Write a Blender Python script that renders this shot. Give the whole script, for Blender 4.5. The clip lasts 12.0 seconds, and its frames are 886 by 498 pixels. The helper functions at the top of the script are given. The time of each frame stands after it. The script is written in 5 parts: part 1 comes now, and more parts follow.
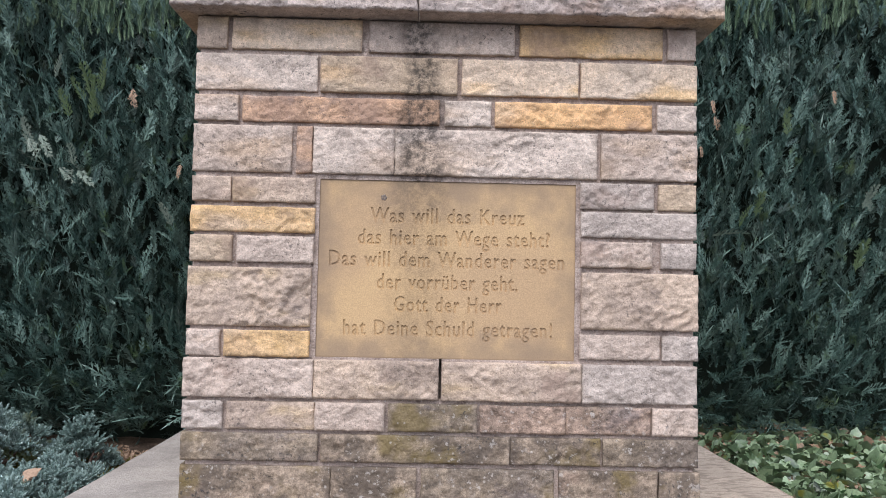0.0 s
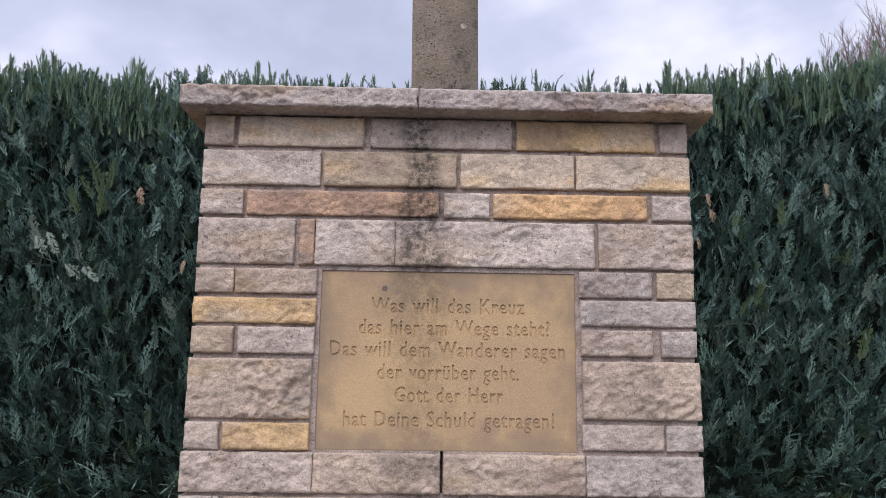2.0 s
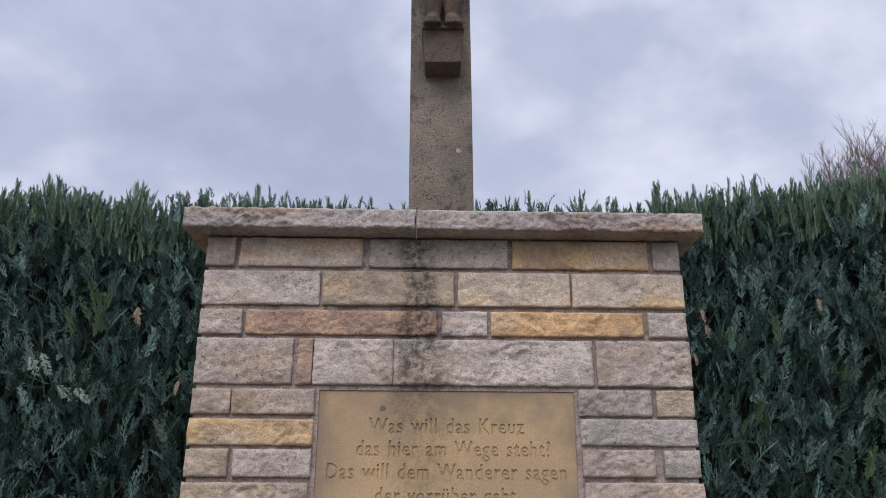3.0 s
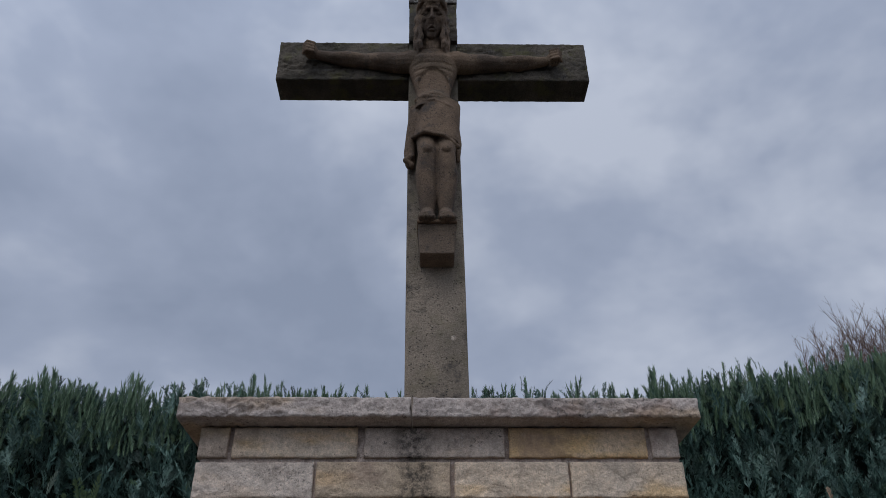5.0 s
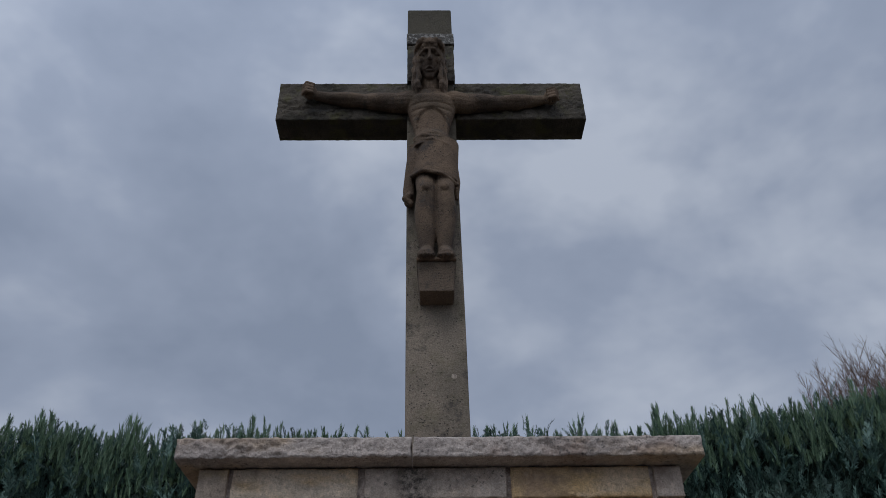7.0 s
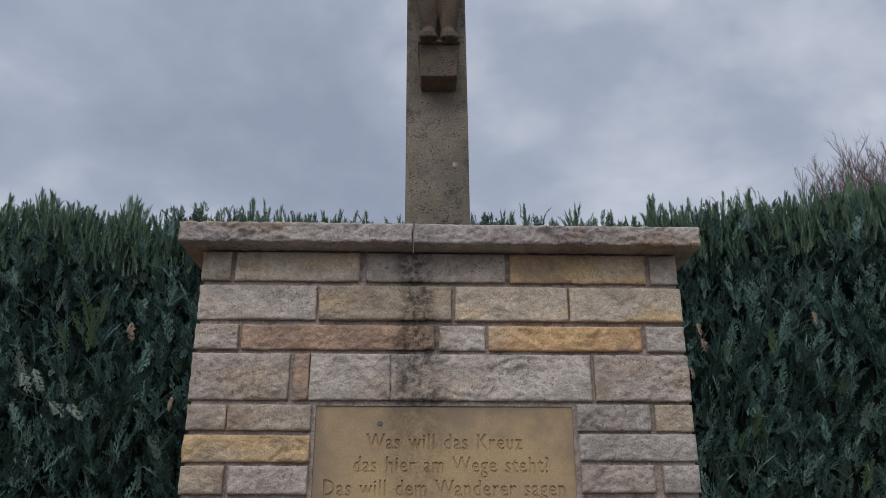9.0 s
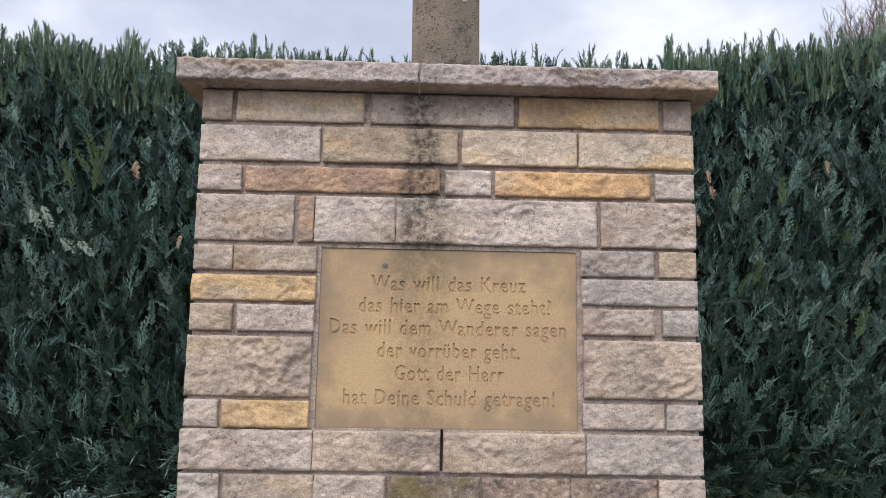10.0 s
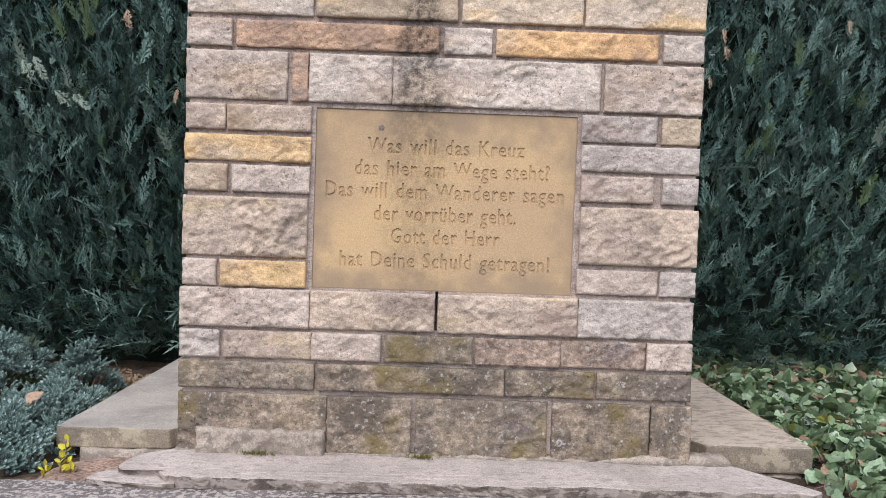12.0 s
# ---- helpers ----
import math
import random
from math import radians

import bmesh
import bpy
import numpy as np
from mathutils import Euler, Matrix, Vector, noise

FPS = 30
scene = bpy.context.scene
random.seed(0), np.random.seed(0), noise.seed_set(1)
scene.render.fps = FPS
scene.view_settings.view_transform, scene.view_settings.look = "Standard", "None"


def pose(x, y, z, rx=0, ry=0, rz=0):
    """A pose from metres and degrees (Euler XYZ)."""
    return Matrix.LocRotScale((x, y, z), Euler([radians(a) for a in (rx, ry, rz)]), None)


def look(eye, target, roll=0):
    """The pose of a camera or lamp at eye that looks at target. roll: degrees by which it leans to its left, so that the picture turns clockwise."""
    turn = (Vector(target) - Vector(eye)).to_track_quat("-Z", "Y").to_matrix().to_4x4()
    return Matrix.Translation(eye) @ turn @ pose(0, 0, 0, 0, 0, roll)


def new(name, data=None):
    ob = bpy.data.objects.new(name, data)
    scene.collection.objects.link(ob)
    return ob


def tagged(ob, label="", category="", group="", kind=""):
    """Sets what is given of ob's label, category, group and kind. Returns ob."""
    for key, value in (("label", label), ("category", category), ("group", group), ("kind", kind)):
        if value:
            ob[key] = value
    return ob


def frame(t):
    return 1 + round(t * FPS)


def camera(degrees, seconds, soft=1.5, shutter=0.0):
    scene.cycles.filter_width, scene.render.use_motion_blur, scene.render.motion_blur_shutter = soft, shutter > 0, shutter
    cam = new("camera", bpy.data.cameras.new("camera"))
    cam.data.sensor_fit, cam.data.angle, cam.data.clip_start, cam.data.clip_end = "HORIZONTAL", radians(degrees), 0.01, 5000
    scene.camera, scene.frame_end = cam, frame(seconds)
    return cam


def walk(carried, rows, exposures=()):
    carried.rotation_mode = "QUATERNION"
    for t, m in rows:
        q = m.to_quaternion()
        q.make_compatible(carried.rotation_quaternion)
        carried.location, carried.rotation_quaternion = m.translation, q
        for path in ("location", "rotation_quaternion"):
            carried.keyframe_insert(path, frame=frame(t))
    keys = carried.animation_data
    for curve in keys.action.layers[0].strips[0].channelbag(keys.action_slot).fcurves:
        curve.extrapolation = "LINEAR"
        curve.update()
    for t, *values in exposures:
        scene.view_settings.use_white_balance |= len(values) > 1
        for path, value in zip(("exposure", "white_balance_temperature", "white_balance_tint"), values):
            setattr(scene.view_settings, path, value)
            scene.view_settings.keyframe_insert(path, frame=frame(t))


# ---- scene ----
cam = camera(59.4, 12.0, soft=0.55)
PATH = [
    (0, (-0.045, -1.727, 0.493), (-0.003, 0.269, 0.605), 1.2),
    (0.5, (-0.044, -1.728, 0.492), (-0.006, 0.267, 0.625), 1.2),
    (1, (-0.044, -1.73, 0.49), (-0.006, 0.263, 0.643), 1.1),
    (1.5, (-0.045, -1.733, 0.488), (-0.007, 0.258, 0.677), 1.1),
    (2, (-0.04, -1.741, 0.474), (-0.009, 0.226, 0.835), 0.8),
    (2.5, (-0.046, -1.749, 0.471), (-0.009, 0.186, 0.975), 0.6),
    (3, (-0.048, -1.757, 0.472), (-0.007, 0.134, 1.125), 0.3),
    (3.5, (-0.048, -1.765, 0.473), (-0.002, 0.083, 1.235), -0.1),
    (3.7, (-0.046, -1.762, 0.467), (-0.001, 0.066, 1.276), -0.1),
    (5.3, (-0.044, -1.786, 0.457), (0.002, -0.136, 1.586), -0.7),
    (5.5, (-0.046, -1.779, 0.457), (0.0, -0.143, 1.607), -1.1),
    (6, (-0.052, -1.777, 0.456), (-0.002, -0.149, 1.617), -1.1),
    (6.5, (-0.048, -1.781, 0.455), (0.001, -0.159, 1.623), -1.1),
    (8.3, (-0.032, -1.782, 0.46), (-0.001, -0.121, 1.573), -0.8),
    (8.5, (-0.053, -1.771, 0.464), (-0.002, -0.083, 1.536), -0.8),
    (9, (-0.057, -1.751, 0.476), (0.001, 0.127, 1.161), -0.0),
    (9.5, (-0.053, -1.735, 0.479), (-0.001, 0.208, 0.95), 0.7),
    (10, (-0.053, -1.726, 0.486), (-0.008, 0.252, 0.78), 1.0),
    (10.5, (-0.051, -1.717, 0.489), (-0.007, 0.276, 0.642), 1.4),
    (11, (-0.028, -1.715, 0.504), (-0.006, 0.284, 0.542), 1.6),
    (11.5, (-0.03, -1.71, 0.507), (-0.003, 0.29, 0.465), 1.8),
    (12, (-0.029, -1.71, 0.506), (0.006, 0.288, 0.43), 2.0),
]
EXPOSURES = [(0.0, 0.51, 6350, 17), (1.0, 0.4, 6350, 18), (1.5, 0.34, 6350, 18), (2.0, 0.09, 6350, 20), (2.5, -0.1, 6320, 20), (3.0, -0.24, 6250, 17), (3.7, -0.45, 6250, 15), (5.3, -0.98, 6000, 11), (6.5, -1.08, 6000, 10), (8.5, -1.0, 6000, 11), (9.0, -0.72, 6250, 11), (9.5, -0.06, 6550, 13), (10.0, 0.2, 6520, 14), (10.5, 0.41, 6580, 13), (11.0, 0.48, 6530, 14), (12.0, 0.51, 6400, 15)]
walk(cam, [(t, look(eye, target, roll)) for t, eye, target, roll in PATH], EXPOSURES)

# ---------- light ----------
world = bpy.data.worlds.new("overcast_sky")
scene.world = world
world.use_nodes = True
SUN_EL, SUN_AZ = radians(50), radians(200)
wt = world.node_tree
wt.nodes.clear()
w_out = wt.nodes.new("ShaderNodeOutputWorld")
w_bg = wt.nodes.new("ShaderNodeBackground")
w_sky = wt.nodes.new("ShaderNodeTexSky")
w_sky.sky_type, w_sky.sun_disc, w_sky.sun_elevation, w_sky.sun_rotation = "NISHITA", False, SUN_EL, SUN_AZ
w_co = wt.nodes.new("ShaderNodeTexCoord")
w_map = wt.nodes.new("ShaderNodeMapping")
w_map.inputs["Scale"].default_value = (1.0, 1.0, 1.5)
w_map.inputs["Location"].default_value = (0.35, 0.2, 0.1)
w_n1 = wt.nodes.new("ShaderNodeTexNoise")
w_n1.inputs["Scale"].default_value, w_n1.inputs["Detail"].default_value, w_n1.inputs["Roughness"].default_value = 2.6, 5.0, 0.53
w_n1.inputs["Distortion"].default_value = 0.1
w_ramp = wt.nodes.new("ShaderNodeValToRGB")
els = w_ramp.color_ramp.elements
els[0].position, els[0].color = 0.37, (0.44, 0.50, 0.62, 1)
els[1].position, els[1].color = 0.64, (0.83, 0.875, 0.965, 1)
mid = els.new(0.5)
mid.color = (0.55, 0.61, 0.735, 1)
w_sc = wt.nodes.new("ShaderNodeMix")
w_sc.data_type = "RGBA"
w_sc.inputs[0].default_value = 0.94
w_mul = wt.nodes.new("ShaderNodeMix")
w_mul.data_type, w_mul.blend_type = "RGBA", "MULTIPLY"
w_mul.inputs[0].default_value = 1.0
w_mul.inputs[7].default_value = (0.1, 0.1, 0.1, 1)
wt.links.new(w_co.outputs["Generated"], w_map.inputs["Vector"])
wt.links.new(w_map.outputs["Vector"], w_n1.inputs["Vector"])
wt.links.new(w_n1.outputs["Fac"], w_ramp.inputs["Fac"])
wt.links.new(w_sky.outputs["Color"], w_mul.inputs[6])
wt.links.new(w_mul.outputs[2], w_sc.inputs[6])
wt.links.new(w_ramp.outputs["Color"], w_sc.inputs[7])
wt.links.new(w_sc.outputs[2], w_bg.inputs["Color"])
wt.links.new(w_bg.outputs["Background"], w_out.inputs["Surface"])
w_bg.inputs["Strength"].default_value = 0.8
# the veil of cloud is brighter on the sun's side of the sky
w_dot = wt.nodes.new("ShaderNodeVectorMath")
w_dot.operation = "DOT_PRODUCT"
w_dot.inputs[1].default_value = (-0.21, -0.61, 0.765)
w_glow = wt.nodes.new("ShaderNodeMapRange")
w_glow.interpolation_type = "SMOOTHSTEP"
for key, val in (("From Min", -0.1), ("From Max", 1.0), ("To Min", 1.12), ("To Max", 2.0)):
    w_glow.inputs[key].default_value = val
wt.links.new(w_co.outputs["Generated"], w_dot.inputs[0])
wt.links.new(w_dot.outputs["Value"], w_glow.inputs["Value"])
wt.links.new(w_glow.outputs["Result"], w_bg.inputs["Strength"])

sun_data = bpy.data.lights.new("sun", "SUN")
sun_data.energy, sun_data.angle, sun_data.color = 1.6, radians(40), (1.0, 0.97, 0.93)
sun = new("sun", sun_data)
sun.matrix_world = look((0, 0, 8), (0.21, 0.61, 8 - 0.765))


# ---------- materials ----------
class Mat:
    """A small builder for node materials."""

    def __init__(self, name, rough=0.85, spec=0.3):
        self.m = bpy.data.materials.new(name)
        self.m.use_nodes = True
        self.t = self.m.node_tree
        self.b = self.t.nodes["Principled BSDF"]
        self.b.inputs["Roughness"].default_value = rough
        self.b.inputs["Specular IOR Level"].default_value = spec
        geo = self.t.nodes.new("ShaderNodeNewGeometry")
        self.island = geo.outputs["Random Per Island"]
        info = self.t.nodes.new("ShaderNodeObjectInfo")
        self.rand = info.outputs["Random"]
        self.pos = geo.outputs["Position"]
        off = self.t.nodes.new("ShaderNodeVectorMath")
        off.operation = "SCALE"
        off.inputs[0].default_value = (13.0, 7.0, 19.0)
        self.t.links.new(self.rand, off.inputs["Scale"])
        add = self.t.nodes.new("ShaderNodeVectorMath")
        self.t.links.new(self.pos, add.inputs[0])
        self.t.links.new(off.outputs[0], add.inputs[1])
        self.own = add.outputs[0]

    def put(self, sock, v):
        if isinstance(v, bpy.types.NodeSocket):
            self.t.links.new(v, sock)
        elif isinstance(v, tuple) and len(v) == 3 and len(sock.default_value) == 4:
            sock.default_value = (*v, 1)
        else:
            sock.default_value = v

    def noise(self, scale, detail=5.0, rough=0.6, vec=None, stretch=None):
        n = self.t.nodes.new("ShaderNodeTexNoise")
        n.inputs["Scale"].default_value, n.inputs["Detail"].default_value, n.inputs["Roughness"].default_value = scale, detail, rough
        src = vec or self.own
        if stretch:
            mp = self.t.nodes.new("ShaderNodeMapping")
            mp.inputs["Scale"].default_value = stretch
            self.t.links.new(src, mp.inputs["Vector"])
            src = mp.outputs[0]
        self.t.links.new(src, n.inputs["Vector"])
        return n.outputs["Fac"]

    def cells(self, scale, vec=None):
        n = self.t.nodes.new("ShaderNodeTexVoronoi")
        n.inputs["Scale"].default_value = scale
        self.t.links.new(vec or self.own, n.inputs["Vector"])
        return n.outputs["Distance"]

    def step(self, v, lo, hi, a=0.0, b=1.0):
        n = self.t.nodes.new("ShaderNodeMapRange")
        n.interpolation_type = "SMOOTHSTEP"
        self.put(n.inputs["Value"], v)
        for key, val in (("From Min", lo), ("From Max", hi), ("To Min", a), ("To Max", b)):
            self.put(n.inputs[key], val)
        return n.outputs["Result"]

    def calc(self, op, a, b=0.0):
        n = self.t.nodes.new("ShaderNodeMath")
        n.operation = op
        self.put(n.inputs[0], a)
        self.put(n.inputs[1], b)
        return n.outputs[0]

    def axis(self, k):
        n = self.t.nodes.new("ShaderNodeSeparateXYZ")
        self.t.links.new(self.pos, n.inputs[0])
        return n.outputs[k]

    def mix(self, f, a, b, mode="MIX"):
        n = self.t.nodes.new("ShaderNodeMix")
        n.data_type, n.blend_type = "RGBA", mode
        self.put(n.inputs[0], f)
        self.put(n.inputs[6], a)
        self.put(n.inputs[7], b)
        return n.outputs[2]

    def grain(self, colour, scale, low, high, detail=3.0):
        """Multiply by a fine light and dark grain."""
        g = self.step(self.noise(scale, detail, 0.65), 0.3, 0.7, low, high)
        v = self.t.nodes.new("ShaderNodeCombineColor")
        for k in range(3):
            self.t.links.new(g, v.inputs[k])
        return self.mix(1.0, colour, v.outputs[0], "MULTIPLY")

    def bump(self, pairs, dist=0.003):
        """pairs of (height, strength)."""
        last = None
        for h, s in pairs:
            n = self.t.nodes.new("ShaderNodeBump")
            n.inputs["Strength"].default_value, n.inputs["Distance"].default_value = s, dist
            self.t.links.new(h, n.inputs["Height"])
            if last:
                self.t.links.new(last, n.inputs["Normal"])
            last = n.outputs[0]
        self.t.links.new(last, self.b.inputs["Normal"])

    def done(self, colour, rough=None):
        self.put(self.b.inputs["Base Color"], colour)
        if rough is not None:
            self.put(self.b.inputs["Roughness"], rough)
        return self.m


def streak(s, colour, strength):
    """The dark run-off streak below the open joint of the coping: its own wandering shape down the middle of the wall."""
    x, z = s.axis(0), s.axis(2)
    wander = s.calc("MULTIPLY", s.calc("SUBTRACT", s.noise(7.0, 3, 0.6, s.pos), 0.5), 0.12)
    off = s.calc("ABSOLUTE", s.calc("ADD", s.calc("ADD", x, 0.062), wander))
    width = s.step(z, 0.72, 1.08, 0.1, 0.06)
    core = s.calc("SUBTRACT", 1.0, s.calc("DIVIDE", off, width))
    core = s.step(core, 0.0, 0.75)
    down = s.step(z, 0.15, 0.85, 0.25, 1.0)
    patch = s.step(s.noise(60.0, 7, 0.75, s.pos), 0.36, 0.64, 0.25, 1.0)
    f = s.calc("MULTIPLY", s.calc("MULTIPLY", core, down), s.calc("MULTIPLY", patch, strength))
    return s.mix(f, colour, (0.045, 0.04, 0.034))


def sandstone(name, base, second, dark=0.35, lichen=0.1, moss=0.0, streaky=0.9, vein=None, blot=0.0):
    """Split sandstone: base and second tint in soft clouds, sand grain, dark weathering specks and pale lichen."""
    s = Mat(name, 0.92, 0.2)
    c = s.mix(s.step(s.noise(7.0, 6, 0.62), 0.36, 0.64), base, second)
    if vein:
        c = s.mix(s.step(s.noise(3.2, 4, 0.55, stretch=(1, 1, 2.6)), 0.52, 0.68), c, vein)
    c = s.grain(c, 26.0, 0.8, 1.16, 6)
    c = s.grain(c, 90.0, 0.86, 1.13, 6)
    c = s.grain(c, 360.0, 0.84, 1.14, 4)
    # iron-brown and soot-violet stains that have soaked in unevenly
    c = s.mix(s.step(s.noise(4.6, 5, 0.6), 0.56, 0.68, 0.0, 0.5), c, (0.30, 0.205, 0.155))
    c = s.mix(s.step(s.noise(6.2, 6, 0.68, stretch=(1, 1, 1.7)), 0.585, 0.68, 0.0, dark * 0.75), c, (0.145, 0.118, 0.112))
    pits = s.calc("MULTIPLY", s.step(s.cells(150.0), 0.24, 0.1), s.step(s.noise(25.0, 3), 0.44, 0.6))
    c = s.mix(s.calc("MULTIPLY", pits, 0.7), c, (0.09, 0.075, 0.06))
    if blot:
        c = s.grain(c, 45.0, 0.68, 1.22, 6)
        c = s.mix(s.calc("MULTIPLY", s.step(s.noise(9.0, 6, 0.66), 0.47, 0.56), blot), c, (0.105, 0.085, 0.066))
    if moss:
        c = s.mix(s.calc("MULTIPLY", s.step(s.noise(5.5, 5, 0.6), 0.53, 0.66), moss), c, (0.2, 0.15, 0.055))
    specks = s.calc("MULTIPLY", s.step(s.noise(95.0, 6, 0.75), 0.56, 0.62), s.step(s.noise(8.0, 4, 0.6), 0.47, 0.6))
    c = s.mix(s.calc("MULTIPLY", specks, dark), c, (0.06, 0.055, 0.05))
    if lichen:
        spots = s.calc("MULTIPLY", s.step(s.noise(62.0, 6, 0.7), 0.57, 0.63), s.step(s.noise(9.0, 3), 0.42, 0.58))
        dots = s.calc("MULTIPLY", s.step(s.cells(52.0), 0.22, 0.1), s.step(s.noise(130.0, 3, 0.7), 0.42, 0.58))
        c = s.mix(s.calc("MULTIPLY", s.calc("MAXIMUM", spots, dots), lichen), c, (0.6, 0.56, 0.49))
    if streaky:
        c = streak(s, c, streaky)
    s.bump([(s.noise(38.0, 8, 0.7), 0.45), (s.cells(60.0), 0.25), (s.cells(150.0), 0.3), (s.noise(260.0, 4, 0.75), 0.6)], 0.006)
    return s.done(c)


STONE = {
    "grey": sandstone("sandstone_grey", (0.572, 0.464, 0.373), (0.48, 0.385, 0.305), 0.75, 0.2, vein=(0.50, 0.375, 0.265)),
    "blue": sandstone("sandstone_blue_grey", (0.542, 0.462, 0.387), (0.432, 0.367, 0.307), 0.75, 0.2),
    "pale": sandstone("sandstone_pale", (0.683, 0.573, 0.467), (0.53, 0.437, 0.353), 0.6, vein=(0.60, 0.465, 0.34)),
    "buff": sandstone("sandstone_buff", (0.605, 0.464, 0.313), (0.48, 0.375, 0.265), 0.45, vein=(0.6, 0.41, 0.23)),
    "cream": sandstone("sandstone_cream", (0.713, 0.557, 0.397), (0.586, 0.474, 0.358), 0.22, vein=(0.72, 0.50, 0.27)),
    "ochre": sandstone("sandstone_ochre", (0.69, 0.46, 0.215), (0.6, 0.41, 0.225), 0.35, vein=(0.62, 0.46, 0.3)),
    "rust": sandstone("sandstone_rust", (0.594, 0.383, 0.238), (0.45, 0.295, 0.2), 0.65, vein=(0.40, 0.30, 0.235)),
    "rose": sandstone("sandstone_rose", (0.414, 0.302, 0.221), (0.347, 0.252, 0.189), 0.8, 0.55, 0.25, vein=(0.35, 0.275, 0.22), blot=0.25),
    "orange": sandstone("sandstone_orange", (0.74, 0.46, 0.225), (0.63, 0.39, 0.2), 0.25, vein=(0.74, 0.53, 0.33)),
    "tan": sandstone("sandstone_tan", (0.583, 0.454, 0.335), (0.44, 0.345, 0.265), 0.6, vein=(0.56, 0.42, 0.25)),
    "mossy": sandstone("sandstone_mossy", (0.344, 0.272, 0.188), (0.24, 0.196, 0.152), 0.9, 0.5, 0.7, blot=0.45),
    "foot": sandstone("sandstone_lichened", (0.376, 0.296, 0.212), (0.24, 0.188, 0.136), 0.95, 0.5, 0.75, blot=0.7),
    "cap": sandstone("sandstone_coping", (0.54, 0.455, 0.39), (0.40, 0.335, 0.29), 0.75, 0.3, 0.0, 0.0, vein=(0.50, 0.37, 0.25)),
}


def mortar_mat():
    s = Mat("lime_mortar", 0.95, 0.15)
    c = s.mix(s.step(s.noise(14.0, 5), 0.35, 0.65), (0.5, 0.405, 0.335), (0.34, 0.265, 0.215))
    c = s.grain(c, 260.0, 0.72, 1.2)
    c = s.mix(s.step(s.noise(38.0, 5, 0.65), 0.57, 0.65, 0.0, 0.6), c, (0.16, 0.118, 0.095))
    c = s.mix(s.calc("MULTIPLY", s.step(s.cells(95.0), 0.24, 0.12), 0.6), c, (0.56, 0.51, 0.45))
    c = streak(s, c, 0.8)
    s.bump([(s.noise(150.0, 5, 0.7), 0.9)], 0.006)
    return s.done(c)


def plaque_mat():
    s = Mat("sandstone_plaque", 0.85, 0.25)
    c = s.mix(s.step(s.noise(4.5, 5, 0.55), 0.38, 0.66), (0.54, 0.37, 0.19), (0.465, 0.318, 0.175))
    c = s.grain(c, 360.0, 0.86, 1.1)
    # grey weathering that creeps in from the rim
    x, z = s.axis(0), s.axis(2)
    wob = s.calc("MULTIPLY", s.calc("SUBTRACT", s.noise(9.0, 5, 0.65, s.pos), 0.5), 0.22)
    side = s.calc("SUBTRACT", 0.29, s.calc("ABSOLUTE", x))
    top = s.calc("SUBTRACT", 0.74, z)
    foot = s.calc("SUBTRACT", z, 0.345)
    rim = s.calc("MINIMUM", s.calc("MINIMUM", side, s.calc("MULTIPLY", foot, 0.7)), s.calc("MULTIPLY", top, 0.55))
    f = s.step(s.calc("ADD", rim, wob), -0.02, 0.07, 0.75, 0.0)
    c = s.mix(f, c, (0.25, 0.185, 0.125))
    c = streak(s, c, 0.5)
    s.bump([(s.noise(190.0, 5, 0.7), 0.35), (s.noise(600.0, 2, 0.7), 0.25)], 0.003)
    return s.done(c)


def cast_mat(name, base, second, dark=0.55, pits=0.5, moss=0.0, algae=False):
    """Cast stone or concrete with small pits."""
    s = Mat(name, 0.9, 0.25)
    c = s.mix(s.step(s.noise(5.0, 6, 0.6), 0.36, 0.64), base, second)
    c = s.grain(c, 240.0, 0.72, 1.2, 4)
    c = s.mix(s.calc("MULTIPLY", s.step(s.noise(17.0, 6, 0.7), 0.54, 0.68), dark), c, (0.055, 0.05, 0.045))
    if moss:
        c = s.mix(s.calc("MULTIPLY", s.step(s.noise(11.0, 5, 0.65), 0.5, 0.64), moss), c, (0.11, 0.10, 0.045))
    if algae:
        # black algae that has grown down from the exposed head of the shaft
        grown = s.calc("ADD", s.axis(2), s.calc("MULTIPLY", s.calc("SUBTRACT", s.noise(6.0, 6, 0.65, s.pos), 0.5), 1.6))
        c = s.mix(s.step(grown, 1.9, 2.9, 0.0, 0.8), c, (0.06, 0.054, 0.036))
    hole = s.calc("MULTIPLY", s.step(s.cells(105.0), 0.3, 0.12), s.step(s.noise(24.0, 4, 0.6), 0.42, 0.6))
    c = s.mix(s.calc("MULTIPLY", hole, pits), c, (0.05, 0.045, 0.04))
    s.bump([(s.noise(70.0, 6, 0.65), 0.7), (s.noise(260.0, 4, 0.7), 0.6), (s.calc("MULTIPLY", hole, -1.0), 0.8)], 0.008)
    return s.done(c)


def lichen_slab_mat(name, base, second, blotch, amount, scale=22.0, stretch=None, cover=(0.47, 0.55)):
    s = Mat(name, 0.92, 0.2)
    c = s.mix(s.step(s.noise(6.0, 6, 0.6), 0.36, 0.64), base, second)
    c = s.grain(c, 300.0, 0.72, 1.18)
    c = s.mix(s.calc("MULTIPLY", s.step(s.noise(scale, 7, 0.68, stretch=stretch), *cover), amount), c, blotch)
    s.bump([(s.noise(60.0, 6, 0.65, stretch=stretch), 0.7), (s.noise(350.0, 3, 0.7), 0.5)], 0.006)
    return s.done(c)


